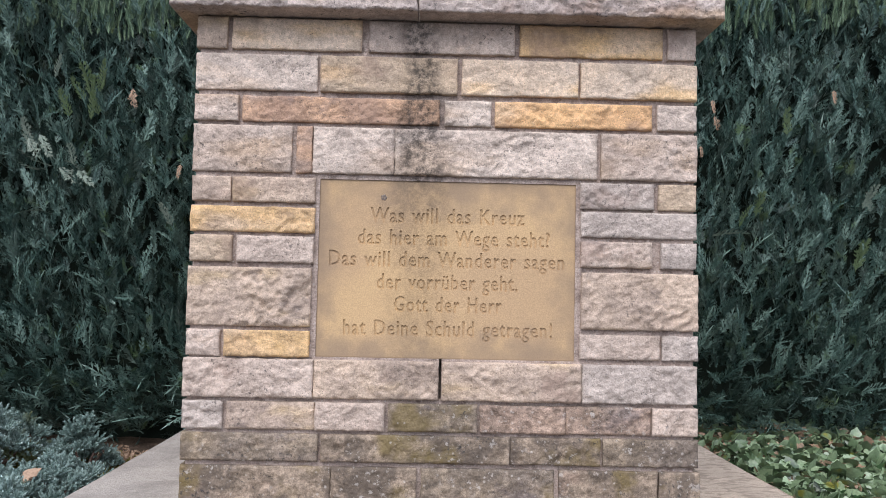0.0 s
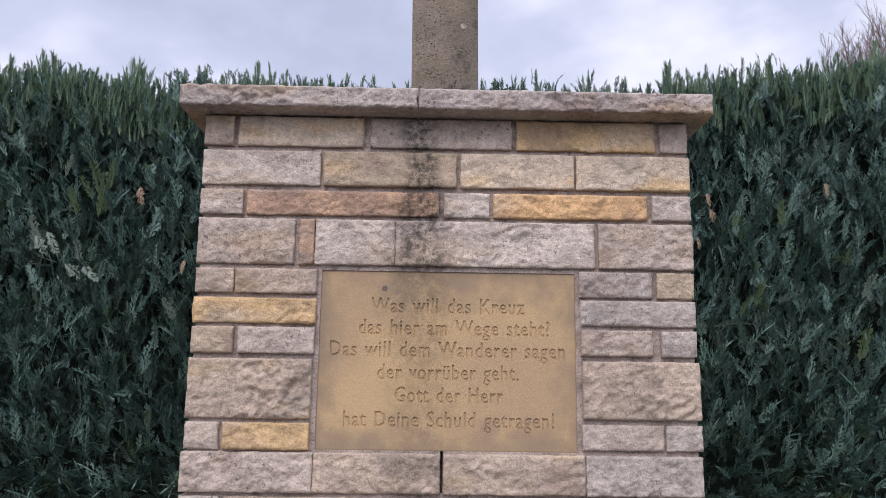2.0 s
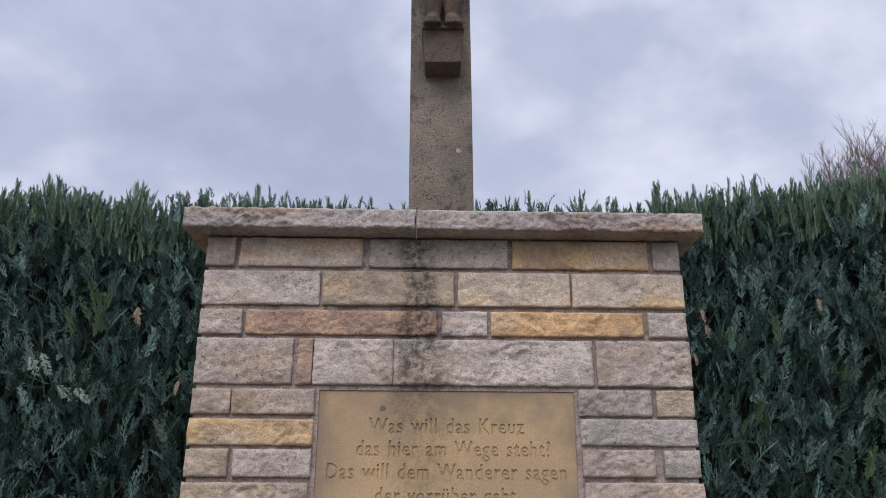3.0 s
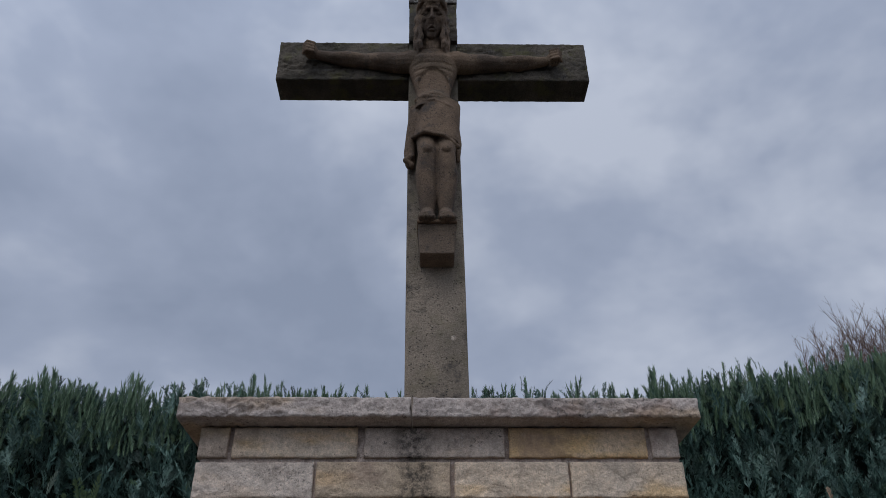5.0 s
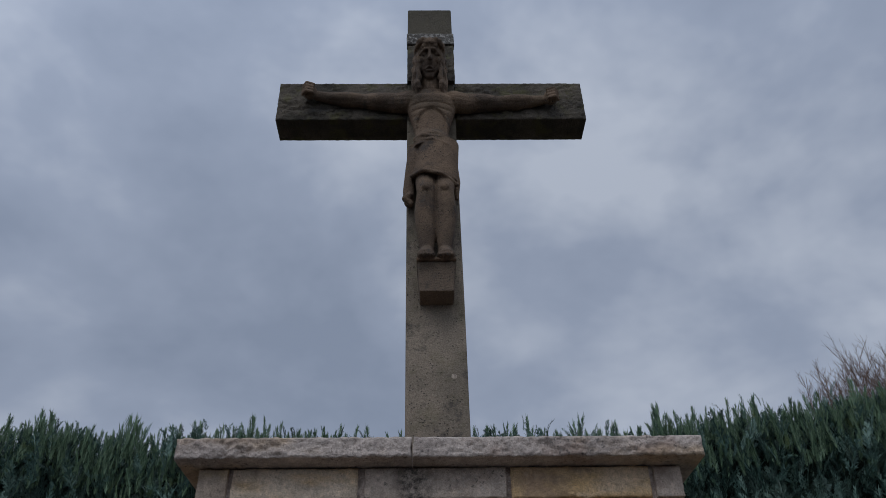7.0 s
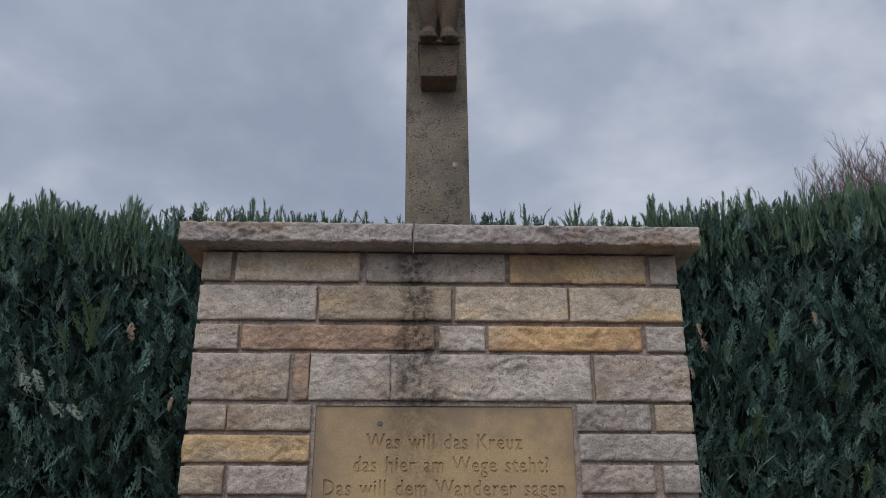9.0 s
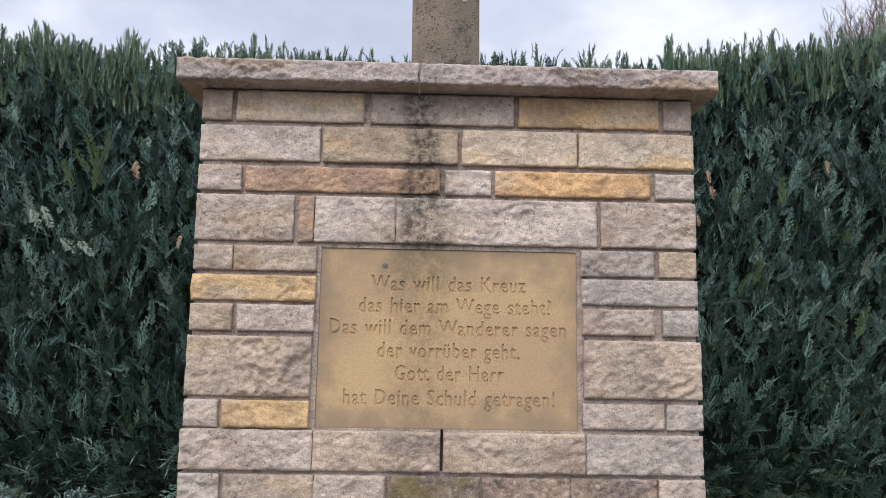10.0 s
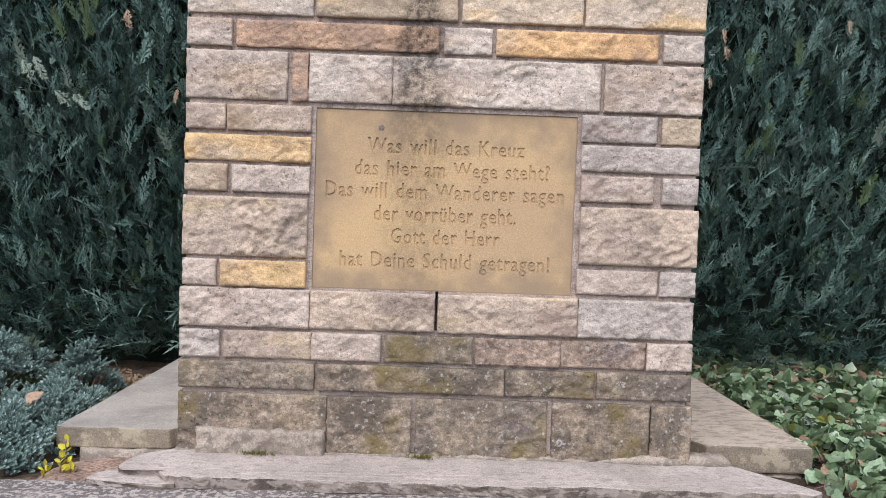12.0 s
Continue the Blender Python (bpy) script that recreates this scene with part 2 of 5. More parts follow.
def leaf_mat(name, a, b, rough=0.5, spec=0.4, patch=None, patch_at=(0.55, 0.7), scale=5.0, tilt=1.0):
    s = Mat(name, rough, spec)
    c = s.mix(s.calc("POWER", s.island, tilt), a, b)
    c = s.mix(s.step(s.noise(scale, 4, 0.6, s.pos), 0.4, 0.62, 0.0, 0.6 / tilt), c, b)
    if patch:
        c = s.mix(s.step(s.noise(scale * 1.7, 3, 0.5, s.pos), *patch_at), c, patch)
    c = s.grain(c, 160.0, 0.8, 1.2)
    return s.done(c)


def soil_mat(name, a, b):
    s = Mat(name, 0.97, 0.1)
    c = s.mix(s.step(s.noise(9.0, 6, 0.65, s.pos), 0.36, 0.62), a, b)
    c = s.grain(c, 120.0, 0.5, 1.4, 5)
    s.bump([(s.noise(45.0, 6, 0.7), 0.8), (s.noise(240.0, 4, 0.7), 0.6)], 0.012)
    return s.done(c)


MORTAR = mortar_mat()
PLAQUE = plaque_mat()
CAST = cast_mat("cast_stone_shaft", (0.30, 0.243, 0.18), (0.2, 0.165, 0.124), 0.65, 0.85, 0.3, True)
CAST_DARK = cast_mat("cast_stone_blackened", (0.135, 0.112, 0.084), (0.065, 0.056, 0.043), 0.75, 0.85, 0.75)
FIGURE = cast_mat("cast_stone_figure", (0.22, 0.15, 0.096), (0.095, 0.068, 0.048), 0.7, 0.95, 0.1)
FOOT = cast_mat("cast_stone_foot", (0.16, 0.116, 0.08), (0.09, 0.068, 0.049), 0.7, 0.9)
PLATE = lichen_slab_mat("pale_lichened_plate", (0.13, 0.12, 0.105), (0.09, 0.08, 0.07), (0.36, 0.34, 0.30), 0.8, 60.0, None, (0.5, 0.57))
SLAB = lichen_slab_mat("paving_slab_grey", (0.41, 0.37, 0.315), (0.30, 0.272, 0.23), (0.48, 0.44, 0.37), 0.45, 14.0, (0.8, 1.5, 1), (0.56, 0.64))
SLAB_WARM = lichen_slab_mat("paving_slab_warm", (0.55, 0.455, 0.35), (0.44, 0.365, 0.28), (0.2, 0.165, 0.125), 0.6, 34.0, (0.8, 1.6, 1), (0.5, 0.58))
SLAB_EDGE = lichen_slab_mat("slab_stained_edge", (0.30, 0.245, 0.175), (0.2, 0.165, 0.12), (0.46, 0.385, 0.27), 0.7, 13.0, None, (0.52, 0.6))
STEP = lichen_slab_mat("step_pale", (0.5, 0.43, 0.37), (0.39, 0.335, 0.285), (0.24, 0.2, 0.165), 0.6, 45.0, (0.85, 1.3, 1), (0.52, 0.62))
STEP_DARK = lichen_slab_mat("step_lichened", (0.2, 0.172, 0.158), (0.13, 0.112, 0.102), (0.43, 0.385, 0.335), 0.85, 85.0, None, (0.5, 0.54))
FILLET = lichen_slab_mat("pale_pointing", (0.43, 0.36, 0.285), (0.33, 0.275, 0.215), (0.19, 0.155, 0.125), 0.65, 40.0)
# darker than the tread: dirt plus the undercut's shade, both in the colour
STEP_EDGE = lichen_slab_mat("step_broken_edge", (0.24, 0.195, 0.155), (0.10, 0.082, 0.066), (0.46, 0.39, 0.33), 0.55, 34.0, (0.6, 1, 1.6))
# one hedge green in mid, dark and light copies, for lit and shaded sprays
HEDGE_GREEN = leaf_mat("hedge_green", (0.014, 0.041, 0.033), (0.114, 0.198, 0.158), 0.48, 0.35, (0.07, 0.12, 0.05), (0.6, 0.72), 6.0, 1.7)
HEDGE_DARK = leaf_mat("hedge_dark_green", (0.016, 0.039, 0.029), (0.075, 0.114, 0.086), 0.5, 0.35, (0.05, 0.075, 0.03), (0.6, 0.72), 6.0, 2.0)
HEDGE_LIGHT = leaf_mat("hedge_light_green", (0.044, 0.095, 0.075), (0.211, 0.317, 0.255), 0.45, 0.35, (0.12, 0.19, 0.09), (0.6, 0.72), 6.0, 1.5)
HEDGE_TOP = leaf_mat("hedge_top_green", (0.045, 0.095, 0.055), (0.2, 0.29, 0.165), 0.5, 0.3, (0.14, 0.18, 0.07), (0.6, 0.72), 6.0, 1.4)
HEDGE_PALE = leaf_mat("hedge_pale_spray", (0.23, 0.27, 0.21), (0.15, 0.2, 0.15), 0.6, 0.3)
HEDGE_LIME = leaf_mat("hedge_young_spray", (0.075, 0.125, 0.045), (0.12, 0.17, 0.08), 0.5, 0.4)
HEDGE_GAP_SHADE = leaf_mat("hedge_gap_shade", (0.008, 0.014, 0.010), (0.012, 0.018, 0.012), 0.9, 0.1)
JUNIPER = leaf_mat("juniper_blue", (0.42, 0.54, 0.49), (0.095, 0.16, 0.13), 0.6, 0.3, (0.15, 0.17, 0.07), (0.6, 0.74), 4.0)
IVY = leaf_mat("ivy_green", (0.022, 0.058, 0.017), (0.25, 0.34, 0.19), 0.33, 0.6, (0.2, 0.2, 0.035), (0.62, 0.74), 9.0)
MOSS = leaf_mat("olive_moss", (0.13, 0.125, 0.03), (0.22, 0.2, 0.06), 0.85, 0.15)
DRY = leaf_mat("dry_leaf", (0.22, 0.13, 0.075), (0.40, 0.29, 0.2), 0.8, 0.15)
YELLOW = leaf_mat("variegated_yellow", (0.62, 0.50, 0.03), (0.42, 0.42, 0.04), 0.45, 0.4)
TWIG = leaf_mat("bare_twig", (0.12, 0.078, 0.06), (0.2, 0.135, 0.105), 0.85, 0.15)
def ground_mat():
    """Garden soil; unseen near-black ground is added before the wall to cut bounced light."""
    s = Mat("garden_ground", 0.97, 0.1)
    c = s.mix(s.step(s.noise(9.0, 6, 0.65, s.pos), 0.36, 0.62), (0.16, 0.115, 0.08), (0.075, 0.055, 0.04))
    g = s.mix(s.step(s.noise(60.0, 5, 0.65, s.pos), 0.36, 0.62), (0.062, 0.06, 0.057), (0.042, 0.041, 0.039))
    edge = s.calc("ADD", s.axis(1), s.calc("MULTIPLY", s.noise(3.0, 4, 0.6, s.pos), 0.2))
    c = s.mix(s.step(edge, -0.4, -0.44), c, g)
    c = s.grain(c, 120.0, 0.5, 1.4, 5)
    s.bump([(s.noise(45.0, 6, 0.7), 0.8), (s.noise(240.0, 4, 0.7), 0.6)], 0.012)
    return s.done(c)


GROUND = ground_mat()
RUBBLE = soil_mat("reddish_rubble", (0.42, 0.29, 0.215), (0.27, 0.185, 0.14))


# ---------- mesh helpers ----------
def link_mesh(name, me, material, parent=None, label=""):
    me.materials.append(material)
    ob = new(name, me)
    ob.parent = parent
    if label:
        ob["label"] = label
    return ob


def part(name, bm, material, parent=None, label="", smooth=False):
    """One bmesh as one mesh object under a thing or a part."""
    me = bpy.data.meshes.new(name)
    bmesh.ops.recalc_face_normals(bm, faces=bm.faces[:])
    bm.to_mesh(me)
    bm.free()
    if smooth:
        me.polygons.foreach_set("use_smooth", [True] * len(me.polygons))
    return link_mesh(name, me, material, parent, label)


def thing(name, label, category, x=0, y=0, z=0, group="", kind=""):
    ob = new(name)
    ob.location = (x, y, z)
    ob.empty_display_size = 0.05
    return tagged(ob, label, category, group, kind)


def under(ob, parent):
    """Parent a mesh built in world metres to an Empty that stands elsewhere."""
    ob.parent = parent
    ob.matrix_parent_inverse = Matrix.Translation(parent.location).inverted()
    return ob


def tri_mesh(name, verts, tris):
    """A mesh from arrays of vertices and triangles."""
    me = bpy.data.meshes.new(name)
    n = len(tris)
    me.vertices.add(len(verts))
    me.vertices.foreach_set("co", np.asarray(verts, np.float32).ravel())
    me.loops.add(3 * n)
    me.loops.foreach_set("vertex_index", np.asarray(tris, np.int32).ravel())
    me.polygons.add(n)
    me.polygons.foreach_set("loop_start", np.arange(0, 3 * n, 3, dtype=np.int32))
    me.update(calc_edges=True)
    me.validate()
    return me


def scatter(templates, picks, places, ups, spins, sizes):
    """Join many copies of small leaf templates: each at a place, its stem along up, spun round it, at a size."""
    verts, tris, base = [], [], 0
    for k, p, u, a, s in zip(picks, places, ups, spins, sizes):
        tv, tf = templates[k]
        u = u / np.linalg.norm(u)
        h = np.array([1.0, 0, 0]) if abs(u[0]) < 0.9 else np.array([0, 1.0, 0])
        e = np.cross(h, u)
        e /= np.linalg.norm(e)
        f = np.cross(u, e)
        ca, sa = math.cos(a), math.sin(a)
        m = np.stack([ca * e + sa * f, ca * f - sa * e, u]) * s
        verts.append(tv @ m + p)
        tris.append(tf + base)
        base += len(tv)
    return np.concatenate(verts), np.concatenate(tris)


def rough_block(x0, x1, z0, z1, front=0.0, depth=0.06, rough=0.006, seed=0.0, cell=0.0042, round_=0.002, ragged=0.0018, pillow=0.004, freq=1.0, floor=9.0):
    """A split stone: a rock-faced front towards -y with softened, slightly ragged arrises, and plain sides."""
    bm = bmesh.new()
    nx, nz = max(4, int((x1 - x0) / cell)), max(4, int((z1 - z0) / cell))
    grid = []
    for j in range(nz + 1):
        row = []
        for i in range(nx + 1):
            x, z = x0 + (x1 - x0) * i / nx, z0 + (z1 - z0) * j / nz
            e = min(x - x0, x1 - x, z - z0, z1 - z)
            prof = 1.0 if e >= 0.5 * cell else 1.0 - round_ / max(pillow, 1e-4) * 0.5
            big = noise.noise((x * 11 * freq + seed, seed * 2.3, z * 16 * freq)) * 0.45
            # a few broken shelves that run roughly along the bed
            shelf = noise.noise((x * 17 * freq + seed, seed, z * 38 * freq + 2.4 * noise.noise((x * 12, seed, z * 9))))
            shelf = math.copysign(min(1.0, max(0.0, abs(shelf) - 0.08) * 6.0), shelf)
            zone = min(1.0, max(0.0, 0.45 + 1.7 * noise.noise((x * 9 + seed, 3.1, z * 11)) + 0.55 * (0.5 - (z - z0) / (z1 - z0))))
            shelf *= 0.08 + 0.36 * zone
            dent = -max(0.0, noise.noise((x * 62 * freq + seed, seed, z * 74 * freq)) - 0.08) * 0.75
            fine = noise.noise((x * 95 + seed, seed, z * 115)) * (0.3 + 0.4 * zone)
            ease = min(1.0, 0.3 + e / 0.005)
            y = min(floor, front - prof * pillow - ease * rough * (0.3 + big + shelf + dent + fine))
            jx = ragged * noise.noise((z * 60, seed, x * 7)) if i in (0, nx) else 0
            jz = ragged * noise.noise((x * 50, seed + 4, z * 7)) if j in (0, nz) else 0
            row.append(bm.verts.new((x + jx, y, z + jz)))
        grid.append(row)
    for j in range(nz):
        for i in range(nx):
            bm.faces.new((grid[j][i], grid[j][i + 1], grid[j + 1][i + 1], grid[j + 1][i])).smooth = True
    ring = grid[0] + [r[-1] for r in grid[1:]] + grid[-1][-2::-1] + [r[0] for r in grid[-2:0:-1]]
    back = [bm.verts.new((v.co.x, depth, v.co.z)) for v in ring]
    n = len(ring)
    for k in range(n):
        bm.faces.new((ring[k], back[k], back[(k + 1) % n], ring[(k + 1) % n]))
    bm.faces.new(back)
    return bm


def hewn(x0, x1, y0, y1, z0, z1, bevel=0.004, wobble=0.0, seed=0.0, cuts=0):
    """A dressed block with softened and slightly uneven edges."""
    bm = bmesh.new()
    bmesh.ops.create_cube(bm, size=1)
    for v in bm.verts:
        v.co = Vector(((x0 + x1) / 2 + v.co.x * (x1 - x0), (y0 + y1) / 2 + v.co.y * (y1 - y0), (z0 + z1) / 2 + v.co.z * (z1 - z0)))
    if bevel:
        bmesh.ops.bevel(bm, geom=bm.edges[:], offset=bevel, segments=2, affect="EDGES", profile=0.6)
    if cuts:
        long_edges = [e for e in bm.edges if e.calc_length() > 0.08]
        bmesh.ops.subdivide_edges(bm, edges=long_edges, cuts=cuts, use_grid_fill=True)
    if wobble:
        for v in bm.verts:
            v.co += wobble * noise.noise_vector(v.co * 22 + Vector((seed, 0, 0)))
    return bm


# ---------- ground ----------
def ground_height(x, y):
    bed = -0.065 - 0.03 * max(0.0, min(1.0, (y - 0.2) / 0.8)) + 0.012 * noise.noise((x * 3, y * 3, 0))
    return bed if y > -0.2 else -0.92


def build_ground():
    bm = bmesh.new()
    xs = [-80, -20, -6, -3.2] + [-2.4 + 0.12 * i for i in range(41)] + [3.2, 6, 20, 80]
    ys = [-80, -20, -6, -2, -0.9, -0.26, -0.24] + [-0.18 + 0.12 * i for i in range(20)] + [3, 6, 20, 80]
    rows = []
    for y in ys:
        rows.append([bm.verts.new((x, y, ground_height(x, y))) for x in xs])
    for a, b in zip(rows, rows[1:]):
        for i in range(len(xs) - 1):
            bm.faces.new((a[i], a[i + 1], b[i + 1], b[i])).smooth = True
    ob = part("ground", bm, GROUND)
    return tagged(ob, "dark garden soil, and unseen dark ground added before the wall", "ground", kind="structure")


build_ground()

# ---------- pedestal ----------
pedestal = thing("pedestal", "squared sandstone pedestal with grey, buff and ochre stones in mortar", "pedestal", 0, 0.33, -0.02)
under(part("core", hewn(-0.556, 0.556, 0.045, 0.69, -0.06, 1.104, 0.004, 0.0), MORTAR), pedestal)
for x0, x1, z0, z1 in ((-0.5625, -0.2862, 0.3458, 0.7412), (0.2882, 0.5545, 0.3458, 0.7412), (-0.5625, 0.5545, 0.7413, 1.104), (-0.5625, 0.5545, -0.06, 0.2575), (-0.5625, -0.0125, 0.2576, 0.3457), (-0.0065, 0.5545, 0.2576, 0.3457)):
    under(part("mortar", hewn(x0, x1, 0.0042, 0.0449, z0, z1, 0.0, 0.0), MORTAR), pedestal)


def lay(z0, z1, stones, rough=0.006):
    """One course: (x0, x1, tone) for each stone."""
    for x0, x1, tone in stones:
        seed = x0 * 31 + z0 * 57
        front = 0.002 * math.sin(seed * 9) - 0.001
        bm = rough_block(x0 - 0.0012, x1 + 0.0012, z0 - 0.0014, z1 + 0.0014, front, 0.05, rough * 0.98, seed, ragged=0.0017, floor=0.0028)
        under(part("stone", bm, STONE[tone], pedestal), pedestal)


lay(1.031, 1.1, [(-0.568, -0.503, "tan"), (-0.490, -0.202, "cream"), (-0.183, 0.143, "grey"), (0.157, 0.479, "ochre"), (0.493, 0.555, "grey")], 0.0035)
lay(0.938, 1.017, [(-0.568, -0.299, "pale"), (-0.290, 0.015, "buff"), (0.027, 0.288, "cream"), (0.295, 0.557, "cream")], 0.005)
lay(0.868, 0.923, [(-0.567, -0.473, "grey"), (-0.462, -0.024, "rust"), (-0.010, 0.092, "pale"), (0.103, 0.456, "orange"), (0.469, 0.556, "pale")], 0.007)
lay(0.754, 0.856, [(-0.568, -0.351, "grey"), (-0.338, -0.306, "rust"), (-0.302, -0.123, "pale"), (-0.120, 0.333, "pale"), (0.343, 0.558, "grey")], 0.007)
lay(0.687, 0.740, [(-0.566, -0.483, "tan"), (-0.477, -0.296, "tan")], 0.006)
lay(0.620, 0.674, [(-0.568, -0.296, "ochre")], 0.008)
lay(0.553, 0.609, [(-0.566, -0.477, "buff"), (-0.463, -0.297, "grey")], 0.007)
lay(0.412, 0.539, [(-0.569, -0.300, "tan")], 0.010)
lay(0.346, 0.401, [(-0.567, -0.496, "grey"), (-0.485, -0.300, "ochre")], 0.008)
lay(0.688, 0.744, [(0.298, 0.461, "blue"), (0.474, 0.557, "buff")], 0.008)
lay(0.624, 0.679, [(0.300, 0.558, "blue")], 0.005)
lay(0.557, 0.612, [(0.300, 0.457, "grey"), (0.480, 0.557, "blue")], 0.007)
lay(0.419, 0.543, [(0.302, 0.561, "tan")], 0.011)
lay(0.353, 0.405, [(0.300, 0.476, "grey"), (0.484, 0.562, "blue")], 0.006)
lay(0.257, 0.339, [(-0.571, -0.290, "grey"), (-0.287, -0.014, "tan"), (-0.004, 0.302, "tan"), (0.306, 0.559, "blue")], 0.008)
lay(0.188, 0.246, [(-0.570, -0.484, "blue"), (-0.474, -0.284, "tan"), (-0.281, -0.131, "grey"), (-0.121, 0.073, "mossy"), (0.081, 0.268, "rose"), (0.270, 0.457, "rose"), (0.462, 0.561, "grey")], 0.007)
lay(0.120, 0.177, [(-0.571, -0.275, "mossy"), (-0.266, 0.145, "foot"), (0.150, 0.346, "foot"), (0.353, 0.562, "mossy")], 0.006)
lay(-0.03, 0.107, [(-0.570, -0.245, "foot"), (-0.242, -0.058, "foot"), (-0.046, 0.244, "mossy"), (0.257, 0.472, "foot"), (0.477, 0.566, "foot")], 0.005)

# side and back faces of the pedestal, coursed in the same way
COURSES = [(-0.03, 0.107), (0.12, 0.177), (0.188, 0.246), (0.257, 0.339), (0.35, 0.403), (0.415, 0.541), (0.555, 0.61), (0.622, 0.677), (0.688, 0.742), (0.754, 0.856), (0.868, 0.923), (0.938, 1.017), (1.031, 1.1)]
tones = ["grey", "tan", "buff", "pale", "blue", "rust", "cream"]
rng = random.Random(5)
for k, (z0, z1) in enumerate(COURSES):
    cut = rng.uniform(0.2, 0.5)
    for turn, length in ((90, 0.69), (-90, 0.69), (180, 1.112)):
        for a, b in ((0.052, length * cut), (length * cut + 0.012, length - 0.002)):
            bm = rough_block(a, b, z0, z1, 0.0, 0.04, 0.007, rng.random() * 50, 0.02)
            place = {90: pose(0.566, 0, 0, 0, 0, 90), -90: pose(-0.566, 0.69, 0, 0, 0, -90), 180: pose(0.556, 0.70, 0, 0, 0, 180)}[turn]
            bmesh.ops.transform(bm, matrix=place, verts=bm.verts[:])
            under(part("stone", bm, STONE[rng.choice(tones)], pedestal), pedestal)

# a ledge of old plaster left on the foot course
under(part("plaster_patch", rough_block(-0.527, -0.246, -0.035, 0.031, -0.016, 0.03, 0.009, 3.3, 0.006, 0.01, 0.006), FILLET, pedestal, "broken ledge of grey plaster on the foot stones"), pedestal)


# ---------- plaque with its carved verse ----------
def carved_plaque():
    me = bpy.data.meshes.new("plaque_body")
    bm = hewn(-0.2875, 0.2895, 0.007, 0.0445, 0.345, 0.742, 0.003)
    bm.to_mesh(me)
    bm.free()
    body = new("plaque_body", me)
    lines = [
        ("Was will das Kreuz", 0.001, 0.647, 0.346),
        ("das hier am Wege steht?", 0.016, 0.598, 0.43),
        ("Das will dem Wanderer sagen", 0.001, 0.549, 0.526),
        ("der vorrüber geht.", 0.003, 0.499, 0.315),
        ("Gott der Herr", 0.004, 0.449, 0.241),
        ("hat Deine Schuld getragen!", 0.006, 0.396, 0.465),
    ]
    for words, x, z, width in lines:
        cu = bpy.data.curves.new("words", "FONT")
        cu.body, cu.size, cu.extrude, cu.align_x, cu.resolution_u, cu.offset = words, 0.049, 0.003, "CENTER", 2, 0.0008
        cu.space_character, cu.space_word = 1.12, 1.25
        cutter = new("words", cu)
        bpy.context.view_layer.update()
        wide = max(cutter.dimensions.x, 1e-3)
        tm = bpy.data.meshes.new_from_object(cutter.evaluated_get(bpy.context.evaluated_depsgraph_get()))
        tm.transform(pose(x, 0.007, z, 90) @ Matrix.Diagonal((width / wide, 1, 1, 1)))
        bpy.data.objects.remove(cutter)
        knife = new("words", tm)
        cut = body.modifiers.new("carve", "BOOLEAN")
        cut.operation, cut.solver, cut.object, cut.use_self = "DIFFERENCE", "EXACT", knife, True
        bpy.context.view_layer.update()
        done = bpy.data.meshes.new_from_object(body.evaluated_get(bpy.context.evaluated_depsgraph_get()))
        body.modifiers.clear()
        body.data = done
        bpy.data.objects.remove(knife)
    me = body.data
    bpy.data.objects.remove(body)
    me.materials.clear()
    ob = link_mesh("inscription_plaque", me, PLAQUE, pedestal, "ochre sandstone plaque with a worn carved verse")
    under(ob, pedestal)


carved_plaque()


# ---------- coping ----------
def coping(x0, x1, z0, z1, seed, label):
    bm = rough_block(x0, x1, z0, z1, -0.063, 0.755, 0.0085, seed, 0.004, 0.002, 0.003, 0.003, 2.0)
    ob = part("coping_stone", bm, STONE["cap"])
    tagged(ob, label, "coping", "coping of the pedestal")


coping(-0.614, -0.0765, 1.1045, 1.153, 2.0, "grey-brown rock-faced coping stone on the pedestal")
coping(-0.0715, 0.599, 1.1045, 1.152, 9.0, "longer grey rock-faced coping stone beside an open joint")

# ---------- cross ----------
cross = thing("cross", "weathered brown cast-stone cross standing on the pedestal", "cross", -0.011, 0.34, 1.153)
LEAN = Matrix.Translation((-0.0105, 0.34, 1.153)) @ pose(0, 0, 0, 0, -0.4, 0) @ Matrix.Translation((0.0105, -0.34, -1.153))


def cross_part(name, bm, material, label=""):
    bmesh.ops.transform(bm, matrix=LEAN, verts=bm.verts[:])
    return under(part(name, bm, material, cross, label), cross)


shaft = hewn(-0.1005, 0.0795, 0.28, 0.396, 1.1525, 3.174, 0.006, 0.0012, 1, 8)
for v in shaft.verts:
    # the shaft widens a little towards its foot
    if v.co.x > 0 and v.co.z < 2.5:
        v.co.x += 0.0055 * (2.5 - v.co.z) / 1.35
cross_part("shaft", shaft, CAST)
cross_part("arm", rough_block(-0.588, -0.1015, 2.535, 2.729, 0.2875, 0.3945, 0.0085, 4.0, 0.006, 0.002, 0.002, 0.003, 1.6), CAST_DARK)
cross_part("arm", rough_block(0.0805, 0.569, 2.534, 2.728, 0.2875, 0.3945, 0.0085, 7.0, 0.006, 0.002, 0.002, 0.003, 1.6), CAST_DARK)


def foot_block():
    bm = hewn(-0.064, 0.056, 0.198, 0.2815, 1.722, 1.832, 0.005, 0.001, 2, 4)
    for v in bm.verts:
        k = (1.832 - v.co.z) / 0.11
        v.co.x = -0.007 + (v.co.x + 0.007) * (1 - 0.12 * k)
    return bm


